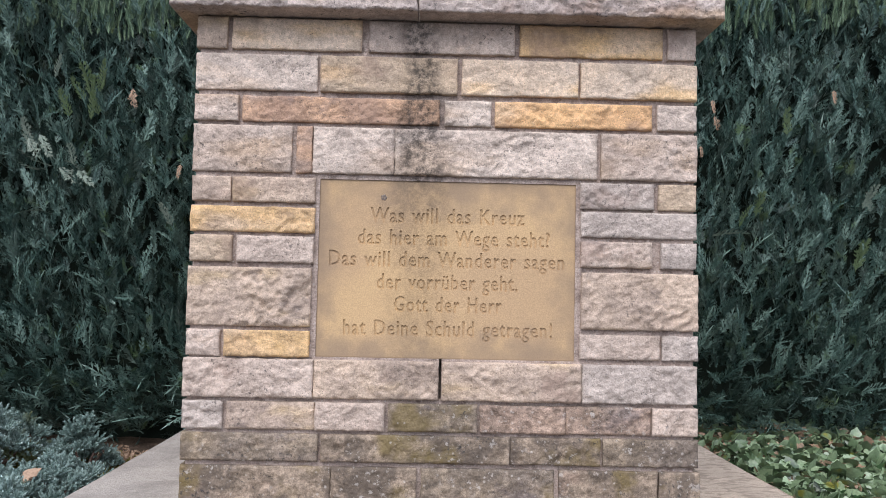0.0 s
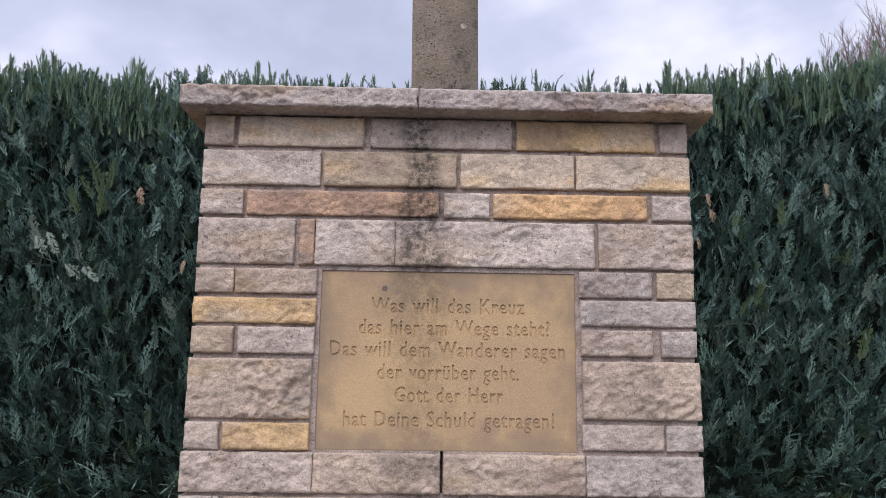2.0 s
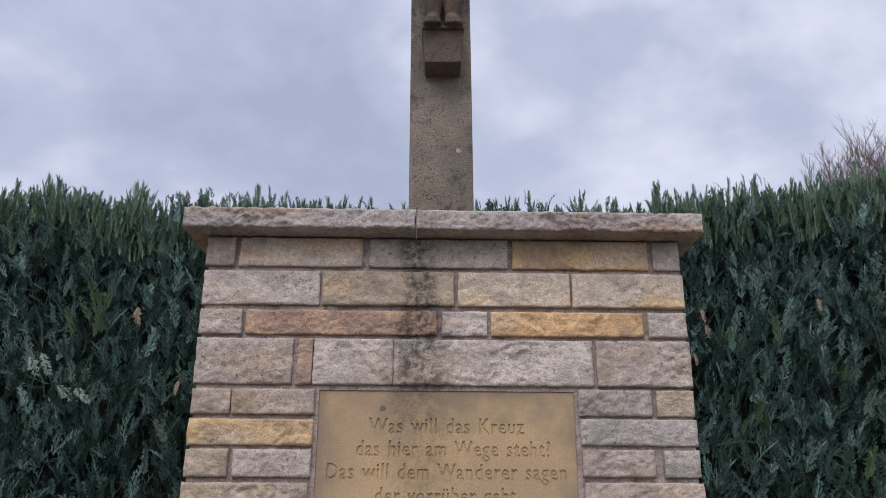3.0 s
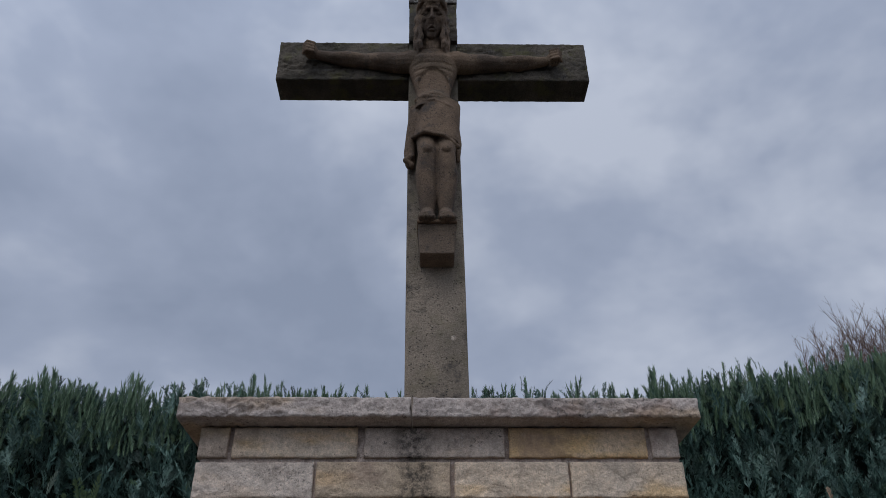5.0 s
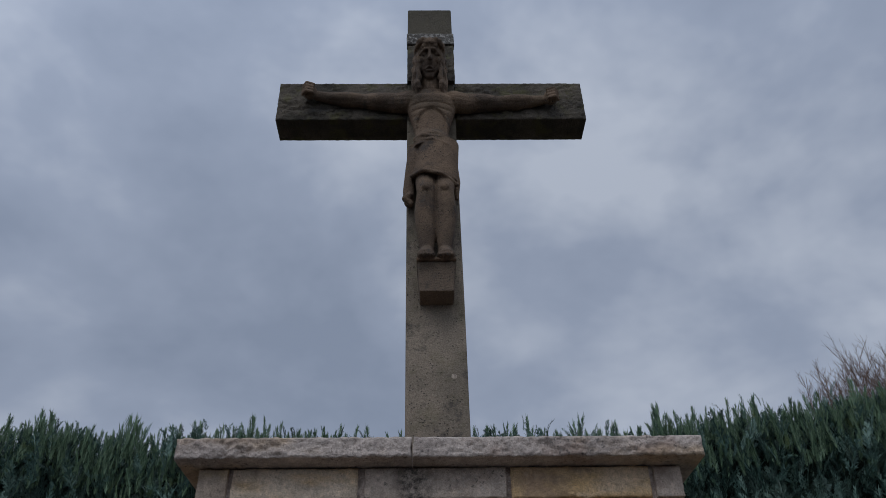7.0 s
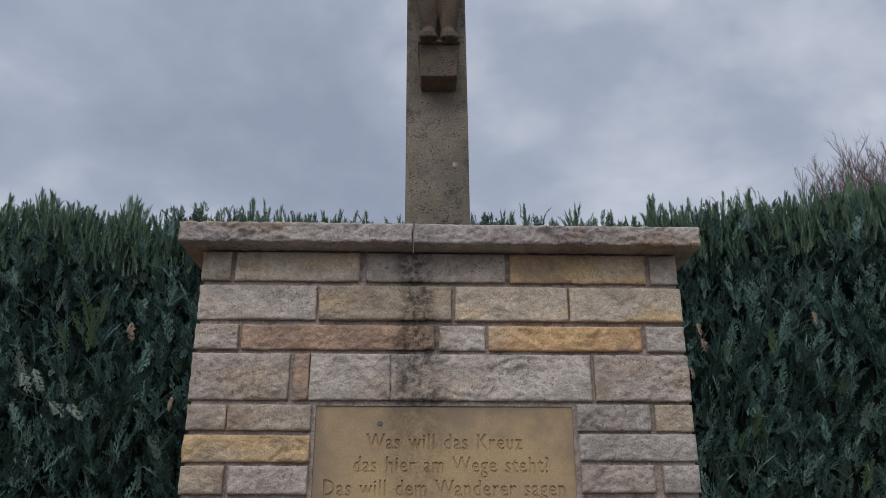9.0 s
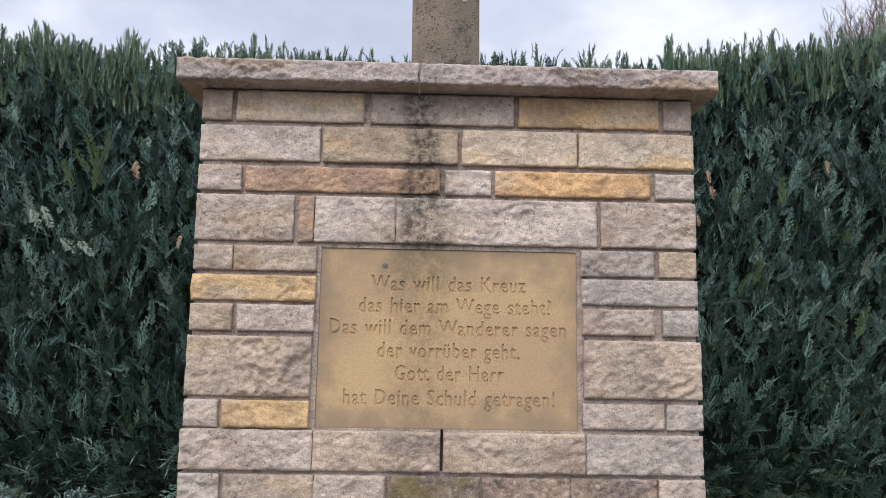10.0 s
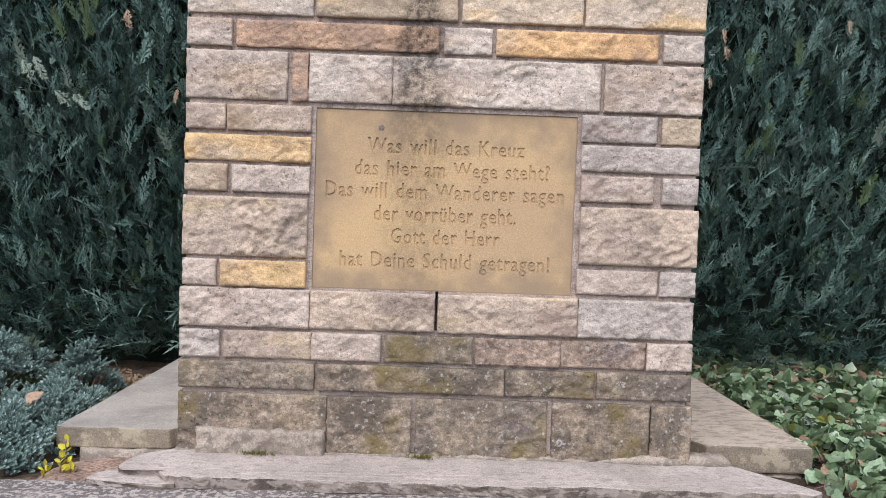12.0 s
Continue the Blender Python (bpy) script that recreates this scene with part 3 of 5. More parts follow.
cross_part("foot_block", foot_block(), FOOT)
cross_part("foot_ledge", hewn(-0.066, 0.058, 0.1895, 0.2815, 1.8325, 1.842, 0.003, 0.0015, 3, 4), FIGURE)
cross_part("title_plate", rough_block(-0.103, 0.084, 2.925, 2.988, 0.258, 0.285, 0.006, 5.0, 0.006), PLATE, "pale lichened title plate above the head")
cross_part("head_backing", rough_block(-0.1005, 0.082, 2.72, 2.924, 0.266, 0.285, 0.009, 8.0, 0.006), CAST_DARK, "rough-hewn backing behind the head")


# ---------- figure ----------
def unit_ball(u=14, v=9):
    pts = [(math.sin(math.pi * j / v) * math.cos(2 * math.pi * i / u), math.sin(math.pi * j / v) * math.sin(2 * math.pi * i / u), math.cos(math.pi * j / v)) for j in range(v + 1) for i in range(u)]
    tris = []
    for j in range(v):
        for i in range(u):
            a, b, c, d = j * u + i, j * u + (i + 1) % u, (j + 1) * u + i, (j + 1) * u + (i + 1) % u
            tris += [(a, c, d)] * (j < v - 1) + [(a, d, b)] * (j > 0)
    return np.array(pts), np.array(tris)


def unit_tube(n):
    """A tube of unit radius from z = 0 to 1: the lower ring, then the upper one, closed at both ends."""
    ring = [(math.cos(2 * math.pi * i / n), math.sin(2 * math.pi * i / n)) for i in range(n)]
    pts = [(x, y, 0) for x, y in ring] + [(x, y, 1) for x, y in ring]
    tris = [t for i in range(n) for t in ((i, (i + 1) % n, n + (i + 1) % n), (i, n + (i + 1) % n, n + i))]
    tris += [(0, i + 1, i) for i in range(1, n - 1)] + [(n, n + i, n + i + 1) for i in range(1, n - 1)]
    return np.array(pts), np.array(tris)


BALL, TUBES = unit_ball(), {n: unit_tube(n) for n in (3, 5, 6, 14, 28)}


class Soup:
    """Simple solids gathered into one mesh."""

    def __init__(self):
        self.v, self.f, self.n = [], [], 0

    def add(self, pts, tris):
        self.v.append(pts)
        self.f.append(tris + self.n)
        self.n += len(pts)

    def solid(self, shape, m):
        m = np.array(m)
        self.add(shape[0] @ m[:3, :3].T + m[:3, 3], shape[1])

    def tube(self, a, b, ra, rb, sides=14):
        a, d = Vector(a), Vector(b) - Vector(a)
        q = np.array(d.to_track_quat("Z", "Y").to_matrix())
        pts, tris = TUBES[sides]
        r = np.where(pts[:, 2:] > 0.5, rb, ra)
        local = np.concatenate([pts[:, :2] * r, pts[:, 2:] * d.length], 1)
        self.add(local @ q.T + np.array(a), tris)

    def mesh(self, name):
        return tri_mesh(name, np.concatenate(self.v), np.concatenate(self.f))


def ball(bm, at, r, turn=(0, 0, 0)):
    bm.solid(BALL, pose(*at, *turn) @ Matrix.Diagonal((*r, 1)))


def limb(bm, a, b, ra, rb, sides=14):
    """A tapered limb with round ends between two places."""
    bm.tube(a, b, ra, rb, sides)
    if sides > 6:
        ball(bm, a, (ra, ra, ra))
        ball(bm, b, (rb, rb, rb))


def chain(bm, places, radii):
    for (a, b), (ra, rb) in zip(zip(places, places[1:]), zip(radii, radii[1:])):
        limb(bm, a, b, ra, rb)


def build_figure():
    bm = Soup()
    cx = -0.02
    hx = cx - 0.006
    # head bowed a little forward, hair in long locks, plaited wreath
    nod = pose(hx, 0.182, 2.752, 22, 0, 0) @ Matrix.Scale(1.04, 4)

    def at(x, y, z):
        return tuple(nod @ Vector((x, y, z)))

    tip = (24, 0, 0)
    ball(bm, at(0, 0.018, 0.03), (0.05, 0.056, 0.062), tip)
    ball(bm, at(0, 0.0, -0.02), (0.0375, 0.042, 0.072), tip)
    ball(bm, at(0, -0.018, -0.074), (0.018, 0.016, 0.018), tip)
    # long nose, brows over sunken eyes, hollow cheeks, open lips
    chain(bm, [at(0, -0.041, 0.018), at(0, -0.047, -0.004), at(0, -0.054, -0.024)], [0.0048, 0.006, 0.0085])
    ball(bm, at(0, -0.034, 0.034), (0.032, 0.012, 0.014), tip)
    chain(bm, [at(-0.014, -0.032, -0.056), at(0, -0.04, -0.047), at(0.014, -0.032, -0.056)], [0.0032, 0.0042, 0.0032])
    chain(bm, [at(-0.010, -0.032, -0.062), at(0, -0.038, -0.063), at(0.010, -0.032, -0.062)], [0.003, 0.0045, 0.003])
    # the mass of hair behind the face and neck
    ball(bm, (hx, 0.243, 2.735), (0.064, 0.03, 0.105))
    ball(bm, (hx, 0.25, 2.65), (0.066, 0.026, 0.06))
    for s in (-1, 1):
        chain(bm, [at(0.004 * s, -0.042, 0.02), at(0.018 * s, -0.041, 0.017), at(0.034 * s, -0.026, 0.002)], [0.0052, 0.0062, 0.005])
        ball(bm, at(0.0185 * s, -0.031, 0.002), (0.0105, 0.006, 0.0055), (24, 18 * s, 0))
        ball(bm, at(0.0065 * s, -0.048, -0.024), (0.005, 0.005, 0.0045))
        ball(bm, at(0.026 * s, -0.026, -0.018), (0.011, 0.009, 0.012), (24, -14 * s, 0))
        for q in range(3):
            dx, dy = 0.042 + 0.0085 * q, 0.178 + 0.018 * q
            low = 2.606 - 0.014 * (q % 2)
            path = []
            for k in range(13):
                f = k / 12
                sway = 0.0032 * math.sin(7.5 * math.pi * f + 1.7 * q)
                path.append((hx + (dx + sway - 0.008 * (1 - f) ** 3) * s, dy + 0.014 * f + 0.004 * math.cos(7.5 * math.pi * f + 1.7 * q), 2.825 + (low - 2.825) * f))
            chain(bm, path, [0.0095 + 0.0022 * math.sin(3.7 * k + q) for k in range(12)] + [0.006])
    for turn in range(2):
        for k in range(9):
            a, c = (2 * math.pi * (k + 0.5 * turn) / 9, 2 * math.pi * (k + 1 + 0.5 * turn) / 9)
            lift = 0.008 * (-1) ** (k + turn)
            limb(bm, at(0.048 * math.cos(a), 0.008 + 0.053 * math.sin(a), 0.05 + lift), at(0.048 * math.cos(c), 0.008 + 0.053 * math.sin(c), 0.05 - lift), 0.0088, 0.0088)
    limb(bm, (hx, 0.222, 2.71), (cx, 0.24, 2.61), 0.026, 0.034)
    # trunk: broad chest over an arch of ribs, a hollow belly and a narrow waist
    heights = np.linspace(2.345, 2.635, 70)
    halves = np.interp(heights, [2.345, 2.39, 2.43, 2.47, 2.52, 2.57, 2.605, 2.635], [0.066, 0.061, 0.0605, 0.069, 0.082, 0.094, 0.09, 0.05])
    depths = np.interp(heights, [2.345, 2.39, 2.43, 2.52, 2.575, 2.605, 2.635], [0.048, 0.05, 0.044, 0.047, 0.052, 0.045, 0.03])
    pts, around = [], 64
    for z, w, d in zip(heights, halves, depths):
        for k in range(around):
            a = 2 * math.pi * k / around
            u, front = math.cos(a), math.sin(a)
            x = w * math.copysign(abs(u) ** 0.85, u)
            y = 0.252 - d * math.copysign(abs(front) ** 0.75, front)
            if front > 0:
                rim = 2.42 + 0.105 * max(0.0, 1 - (x / 0.056) ** 2) ** 0.4
                inside = min(1.0, max(0.0, (rim - z) / 0.008)) * min(1.0, max(0.0, (0.056 - abs(x)) / 0.006))
                hollow = 0.011 * inside * min(1.0, max(0.0, (z - 2.385) / 0.03))
                ribs = (1 - inside) * 0.0034 * max(0.0, math.sin(2 * math.pi * (z - 2.405 + 0.12 * abs(x)) / 0.027)) * (2.41 < z < 2.55)
                breast = 0.006 * math.exp(-(((abs(x) - 0.04) / 0.028) ** 2) - ((z - 2.572) / 0.017) ** 2)
                belly = 0.007 * math.exp(-((x / 0.03) ** 2) - ((z - 2.392) / 0.02) ** 2) - 0.006 * math.exp(-((x / 0.005) ** 2) - ((z - 2.398) / 0.005) ** 2)
                bone = 0.004 * math.exp(-(((z - 2.612 - 0.1 * abs(x)) / 0.006) ** 2))
                y += (hollow + ribs - breast - belly - bone) * min(1.0, front * 1.5)
            pts.append((cx + x, y, z))
    rings = len(heights)
    tris = [t for j in range(rings - 1) for k in range(around) for t in ((j * around + k, j * around + (k + 1) % around, (j + 1) * around + (k + 1) % around), (j * around + k, (j + 1) * around + (k + 1) % around, (j + 1) * around + k))]
    tris += [(0, k + 1, k) for k in range(1, around - 1)] + [((rings - 1) * around, (rings - 1) * around + k, (rings - 1) * around + k + 1) for k in range(1, around - 1)]
    bm.add(np.array(pts), np.array(tris))
    for s in (-1, 1):
        ball(bm, (cx + 0.088 * s, 0.248, 2.592), (0.034, 0.04, 0.04))
    # arms along the beam, with closed fists
    chain(bm, [(-0.098, 0.248, 2.588), (-0.15, 0.258, 2.592), (-0.215, 0.262, 2.604), (-0.27, 0.264, 2.607), (-0.34, 0.266, 2.617), (-0.40, 0.266, 2.627), (-0.45, 0.262, 2.635)], [0.043, 0.038, 0.036, 0.028, 0.03, 0.023, 0.018])
    chain(bm, [(0.06, 0.248, 2.588), (0.11, 0.258, 2.59), (0.175, 0.262, 2.598), (0.23, 0.264, 2.599), (0.30, 0.266, 2.604), (0.36, 0.266, 2.611), (0.40, 0.262, 2.615)], [0.043, 0.038, 0.036, 0.028, 0.03, 0.023, 0.018])
    for s, x0, lift in ((-1, -0.02, 0.012), (1, -0.02, 0.0)):
        ball(bm, (x0 + 0.17 * s, 0.243, 2.592 + lift * 0.4), (0.075, 0.022, 0.026), (0, -4 * s, 0))
        ball(bm, (x0 + 0.31 * s, 0.25, 2.604 + lift * 0.8), (0.08, 0.02, 0.021), (0, -5 * s, 0))
    for x, s, z in ((-0.474, -1, 2.647), (0.428, 1, 2.622)):
        ball(bm, (x, 0.252, z - 0.004), (0.027, 0.024, 0.031))
        for k in range(4):
            chain(bm, [(x - 0.012 * s, 0.232, z + 0.018 - 0.0142 * k), (x + 0.012 * s, 0.226, z + 0.02 - 0.0142 * k), (x + 0.026 * s, 0.24, z + 0.016 - 0.0142 * k)], [0.0066, 0.0074, 0.006])
    # loincloth with a knot of cloth hanging at the hip
    skirt = TUBES[28][0].copy()
    skirt[:, :2] *= np.where(skirt[:, 2:] > 0.5, 0.07, 0.08)
    bm.solid((skirt, TUBES[28][1]), pose(cx + 0.008, 0.245, 2.195, 0, 6, 0) @ Matrix.Diagonal((1, 0.72, 0.175, 1)))
    chain(bm, [(cx - 0.06, 0.236, 2.385), (cx - 0.03, 0.207, 2.38), (cx + 0.03, 0.202, 2.364), (cx + 0.075, 0.225, 2.34)], [0.008, 0.009, 0.009, 0.008])
    chain(bm, [(cx - 0.058, 0.228, 2.368), (cx, 0.199, 2.354), (cx + 0.05, 0.2, 2.33), (cx + 0.08, 0.222, 2.312)], [0.006, 0.008, 0.007, 0.006])
    chain(bm, [(cx - 0.07, 0.224, 2.203), (cx - 0.03, 0.186, 2.199), (cx + 0.035, 0.184, 2.181), (cx + 0.084, 0.22, 2.16)], [0.0075] * 4)
    chain(bm, [(cx - 0.07, 0.25, 2.36), (cx - 0.076, 0.252, 2.25), (cx - 0.08, 0.256, 2.16), (cx - 0.078, 0.26, 2.115)], [0.012, 0.017, 0.02, 0.017])
    chain(bm, [(cx - 0.074, 0.235, 2.13), (cx - 0.09, 0.238, 2.115), (cx - 0.072, 0.243, 2.098)], [0.012, 0.012, 0.010])
    chain(bm, [(cx + 0.078, 0.25, 2.28), (cx + 0.086, 0.256, 2.2), (cx + 0.084, 0.262, 2.135)], [0.012, 0.012, 0.007])
    ball(bm, (cx - 0.058, 0.262, 2.3), (0.03, 0.035, 0.085))
    # legs, knees and feet on the block
    for x, s in ((-0.041, -1), (0.022, 1)):
        chain(bm, [(x, 0.25, 2.27), (x, 0.238, 2.19), (x, 0.213, 2.13)], [0.038, 0.037, 0.032])
        ball(bm, (x, 0.182, 2.122), (0.0155, 0.0125, 0.0165))
        chain(bm, [(x, 0.21, 2.115), (x + 0.002 * s, 0.225, 2.04), (x - 0.002 * s, 0.232, 1.96), (x - 0.002 * s, 0.234, 1.90)], [0.031, 0.037, 0.031, 0.023])
        limb(bm, (x - 0.002 * s, 0.226, 1.885), (x, 0.192, 1.853), 0.024, 0.02)
        ball(bm, (x, 0.192, 1.85), (0.0295, 0.026, 0.019))
        for k in range(5):
            ball(bm, (x - 0.02 + 0.01 * k, 0.172 + 0.0015 * abs(k - 2), 1.841), (0.0055, 0.009, 0.0075))
    limb(bm, (-0.009, 0.235, 2.2), (-0.009, 0.24, 1.95), 0.02, 0.014)
    me = bm.mesh("statue")
    tmp = new("statue", me)
    re = tmp.modifiers.new("weld", "REMESH")
    re.mode, re.voxel_size = "VOXEL", 0.0022
    sm = tmp.modifiers.new("wear", "SMOOTH")
    sm.factor, sm.iterations = 0.4, 1
    bpy.context.view_layer.update()
    done = bpy.data.meshes.new_from_object(tmp.evaluated_get(bpy.context.evaluated_depsgraph_get()))
    bpy.data.objects.remove(tmp)
    done.polygons.foreach_set("use_smooth", [True] * len(done.polygons))
    ob = link_mesh("statue", done, FIGURE)
    tagged(ob, "weathered brown carved stone figure fixed on the cross", "statue")


build_figure()


# ---------- slabs, steps and the retaining wall ----------
def slab(outline, z0, material, seed, label):
    """A paving slab with a chipped inner corner and softened, slightly uneven arrises."""
    bm = bmesh.new()
    low = bm.faces.new([bm.verts.new((x, y, z0)) for x, y in outline])
    up = bmesh.ops.extrude_face_region(bm, geom=[low])["geom"]
    for v in up:
        if isinstance(v, bmesh.types.BMVert):
            v.co.z = 0.0085
    bmesh.ops.recalc_face_normals(bm, faces=bm.faces[:])
    bmesh.ops.bevel(bm, geom=bm.edges[:], offset=0.004, segments=2, affect="EDGES", profile=0.6)
    bmesh.ops.subdivide_edges(bm, edges=[e for e in bm.edges if e.calc_length() > 0.05], cuts=7, use_grid_fill=True)
    for v in bm.verts:
        v.co += 0.0022 * noise.noise_vector(v.co * 24 + Vector((seed, 0, 0)))
    ob = part("paving_slab", bm, material)
    ob.data.materials.append(SLAB_EDGE)
    for poly in ob.data.polygons:
        if abs(poly.normal.z) < 0.5:
            poly.material_index = 1
    tagged(ob, label, "slab", "slabs beside the pedestal")


slab([(-0.86, 0.046), (-0.604, 0.046), (-0.594, 0.062), (-0.577, 0.075), (-0.577, 1.02), (-0.86, 1.02)], -0.038, SLAB, 3, "smooth grey stone slab beside the pedestal")
slab([(0.622, 0.046), (0.871, 0.046), (0.871, 1.02), (0.575, 1.02), (0.575, 0.125), (0.59, 0.11), (0.612, 0.075)], -0.052, SLAB_WARM, 7, "warm grey speckled stone slab with a chipped corner")


def lump(x0, x1, y0, y1, z0, z1, seed, cell=0.007, rough=0.012):
    """A lumpy bed of hand-laid mortar with an uneven, rounded front."""
    bm = bmesh.new()
    nx, steps = max(4, int((x1 - x0) / cell)), 8
    rows = []
    for i in range(nx + 1):
        x = x0 + (x1 - x0) * i / nx
        end = min(1.0, min(x - x0, x1 - x) / 0.02 + 0.25)
        row = [bm.verts.new((x, y1, z1))]
        for k in range(steps + 1):
            a = math.pi / 2 * k / steps
            n = noise.noise((x * 34 + seed, a * 2.2, seed)) + 0.6 * noise.noise((x * 90 + seed, a * 5, seed))
            y = y0 + 0.03 * (1 - math.sin(a) ** 0.6 * end) - rough * n * math.sin(2 * a + 0.3)
            row.append(bm.verts.new((x, y, z0 + (z1 - z0) * math.cos(a) ** 0.7 + 0.3 * rough * n * math.cos(a))))
        row.append(bm.verts.new((x, y1, z0)))
        rows.append(row)
    for p, q in zip(rows, rows[1:]):
        for k in range(len(p)):
            bm.faces.new((p[k], q[k], q[(k + 1) % len(p)], p[(k + 1) % len(p)])).smooth = True
    bm.faces.new(rows[0])
    bm.faces.new(rows[-1][::-1])
    return bm


def bedding(x0, x1, y0, y1, z1, seed, label):
    tagged(part("mortar_bed", lump(x0, x1, y0, y1, -0.085, z1, seed), FILLET), label, "mortar", "mortar under the slabs")


bedding(-0.805, -0.578, 0.022, 0.9, -0.0385, 2, "crumbling pale mortar bed under the slab")
bedding(0.60, 0.862, 0.05, 0.9, -0.0525, 6, "rough pale mortar bed under the slab")


def front_line(x):
    """The broken front edge of the step."""
    return -0.178 - 0.016 * noise.noise((x * 8, 2, 0)) - 0.010 * noise.noise((x * 31, 1, 0)) - 0.004 * noise.noise((x * 110, 6, 0))


def step_plate(outline, z_top, z_low, seed, dip=0.0025):
    """A worn plate: a flat uneven top and a rough broken edge all round. Gives the top and the edge."""
    n = len(outline)
    cx = sum(p[0] for p in outline) / n
    cy = sum(p[1] for p in outline) / n
    top, edge = bmesh.new(), bmesh.new()

    def height(x, y):
        return z_top + dip * noise.noise((x * 10, y * 14, seed)) + 0.0012 * noise.noise((x * 60, y * 60, seed))

    rows = []
    for s in (1.0, 0.985, 0.96, 0.9, 0.8, 0.66, 0.5, 0.33, 0.16):
        rows.append([top.verts.new((px + (cx - px) * (1 - s) * 0.02, cy + (py - cy) * s, height(px, cy + (py - cy) * s) - (0.0018 if s == 1.0 else 0))) for px, py in outline])
    for a, b in zip(rows, rows[1:]):
        for k in range(n):
            top.faces.new((a[k], a[(k + 1) % n], b[(k + 1) % n], b[k])).smooth = True
    top.faces.new(rows[-1])
    rings = []
    for f in (0.0, 0.15, 0.4, 0.65, 0.85, 1.0):
        ring = []
        for px, py in outline:
            d = Vector((px - cx, (py - cy) * 4, 0)).normalized()
            n1 = noise.noise((px * 42, f * 2.6, py * 42 + seed)) + 0.7 * noise.noise((px * 120, f * 5, seed))
            push = 0.0 if f == 0 else 0.006 * n1 - 0.006 * f + 0.003
            z = height(px, py) - 0.0018 if f == 0 else z_top + (z_low - z_top) * f
            ring.append(edge.verts.new((px + d.x * push, py + (push if d.y > 0 else -push) * abs(d.y), z)))
        rings.append(ring)
    for a, b in zip(rings, rings[1:]):
        for k in range(n):
            edge.faces.new((a[k], a[(k + 1) % n], b[(k + 1) % n], b[k]))
    return top, edge


outline = [(-0.57, 0.008), (-0.6, -0.012), (-0.632, -0.04), (-0.648, -0.08), (-0.652, -0.12), (-0.648, -0.132), (-0.63, -0.14), (-0.605, -0.142), (-0.58, -0.139), (-0.562, -0.145), (-0.55, -0.16)]
x = -0.54
while x < 0.76:
    outline.append((x, front_line(x)))
    x += 0.0075
outline += [(0.775, -0.176), (0.785, -0.165), (0.76, -0.13), (0.72, -0.08), (0.67, -0.02), (0.62, 0.012), (0.585, 0.02)]
x = 0.5
while x > -0.55:
    outline.append((x, 0.012))
    x -= 0.05
step = thing("step", "pale worn stone step with a broken front edge", "step", 0, -0.1, -0.0455)
top, edge = step_plate(outline, -0.021, -0.0455, 3)
under(part("tread", top, STEP), step)
under(part("broken_edge", edge, STEP_EDGE, None, "rough brown-grey broken front edge"), step)
ledge = [(-0.53, -0.1), (-0.66, -0.1), (-0.69, -0.13), (-0.7, -0.165), (-0.66, -0.176), (-0.6, -0.183), (-0.55, -0.19), (-0.52, -0.18)]
top, edge = step_plate(ledge, -0.0345, -0.06, 8, 0.001)
bmesh.ops.subdivide_edges(top, edges=top.edges[:], cuts=1, use_grid_fill=True)
under(part("ledge", top, STEP), step)
under(part("ledge_edge", edge, STEP_EDGE), step)
bm = hewn(-0.57, 0.7, -0.148, 0.004, -0.12, -0.046, 0.004, 0.004, 5, 8)
tagged(part("step_bedding", bm, STONE["grey"]), "grey mortar bedding under the step", "mortar")


def mortar_fillet():
    """Uneven mortar along the joint of wall and step."""
    bm = bmesh.new()
    prev = None
    for i in range(131):
        x = -0.575 + 1.235 * i / 130
        h = 0.003 + (0.012 if x > -0.25 else 0.004) * abs(noise.noise((x * 6, 0, 9))) + 0.003 * noise.noise((x * 60, 1, 9)) + (0.02 if x > 0.36 else 0) * min(1, (x - 0.36) / 0.1) * min(1, max(0, 0.665 - x) / 0.02)
        w = 0.016 + 0.016 * abs(noise.noise((x * 9, 4, 0))) + 0.005 * noise.noise((x * 70, 4, 0))
        ring = [bm.verts.new((x, 0.006, -0.021 + h)), bm.verts.new((x, 0.004 - w * 0.6, -0.021 + h * 0.6)), bm.verts.new((x, 0.002 - w, -0.0225)), bm.verts.new((x, 0.006, -0.0225))]
        if prev:
            for k in range(4):
                bm.faces.new((prev[k], prev[(k + 1) % 4], ring[(k + 1) % 4], ring[k])).smooth = True
        else:
            bm.faces.new(ring[::-1])
        prev = ring
    bm.faces.new(prev)
    return bm


tagged(part("mortar_fillet", mortar_fillet(), FILLET), "uneven pale mortar along the foot of the wall", "mortar", kind="structure")

terrace = thing("terrace_wall", "low terrace wall with a lichened grey coping below the step", "wall", 0, -0.28, -0.92, kind="structure")
for x0, x1 in ((-3.0, -1.95), (-1.944, -0.98), (-0.974, 0.99), (0.996, 2.0), (2.006, 3.0)):
    bm = hewn(x0, x1, -0.49, -0.15, -0.13, -0.046, 0.006, 0.003, x0, 24 if x1 - x0 > 1.5 else 8)
    under(part("coping", bm, STEP_DARK, terrace), terrace)
under(part("wall", hewn(-3.0, 3.0, -0.43, -0.19, -0.93, -0.1305, 0.004, 0.0), STONE["grey"], terrace), terrace)


def rubble():
    """Reddish crumbled mortar beside the step."""
    bm = bmesh.new()
    rows = []
    for j in range(9):
        y = -0.155 + 0.022 * j
        rows.append([bm.verts.new((xx, y, -0.055 + 0.014 * noise.noise((xx * 24, y * 24, 1)) - 0.05 * max(0, abs((xx + 0.73) / 0.14) ** 4))) for xx in [-0.88 + 0.02 * i for i in range(16)]])
    for a, b in zip(rows, rows[1:]):
        for i in range(15):
            bm.faces.new((a[i], a[i + 1], b[i + 1], b[i])).smooth = True
    return bm


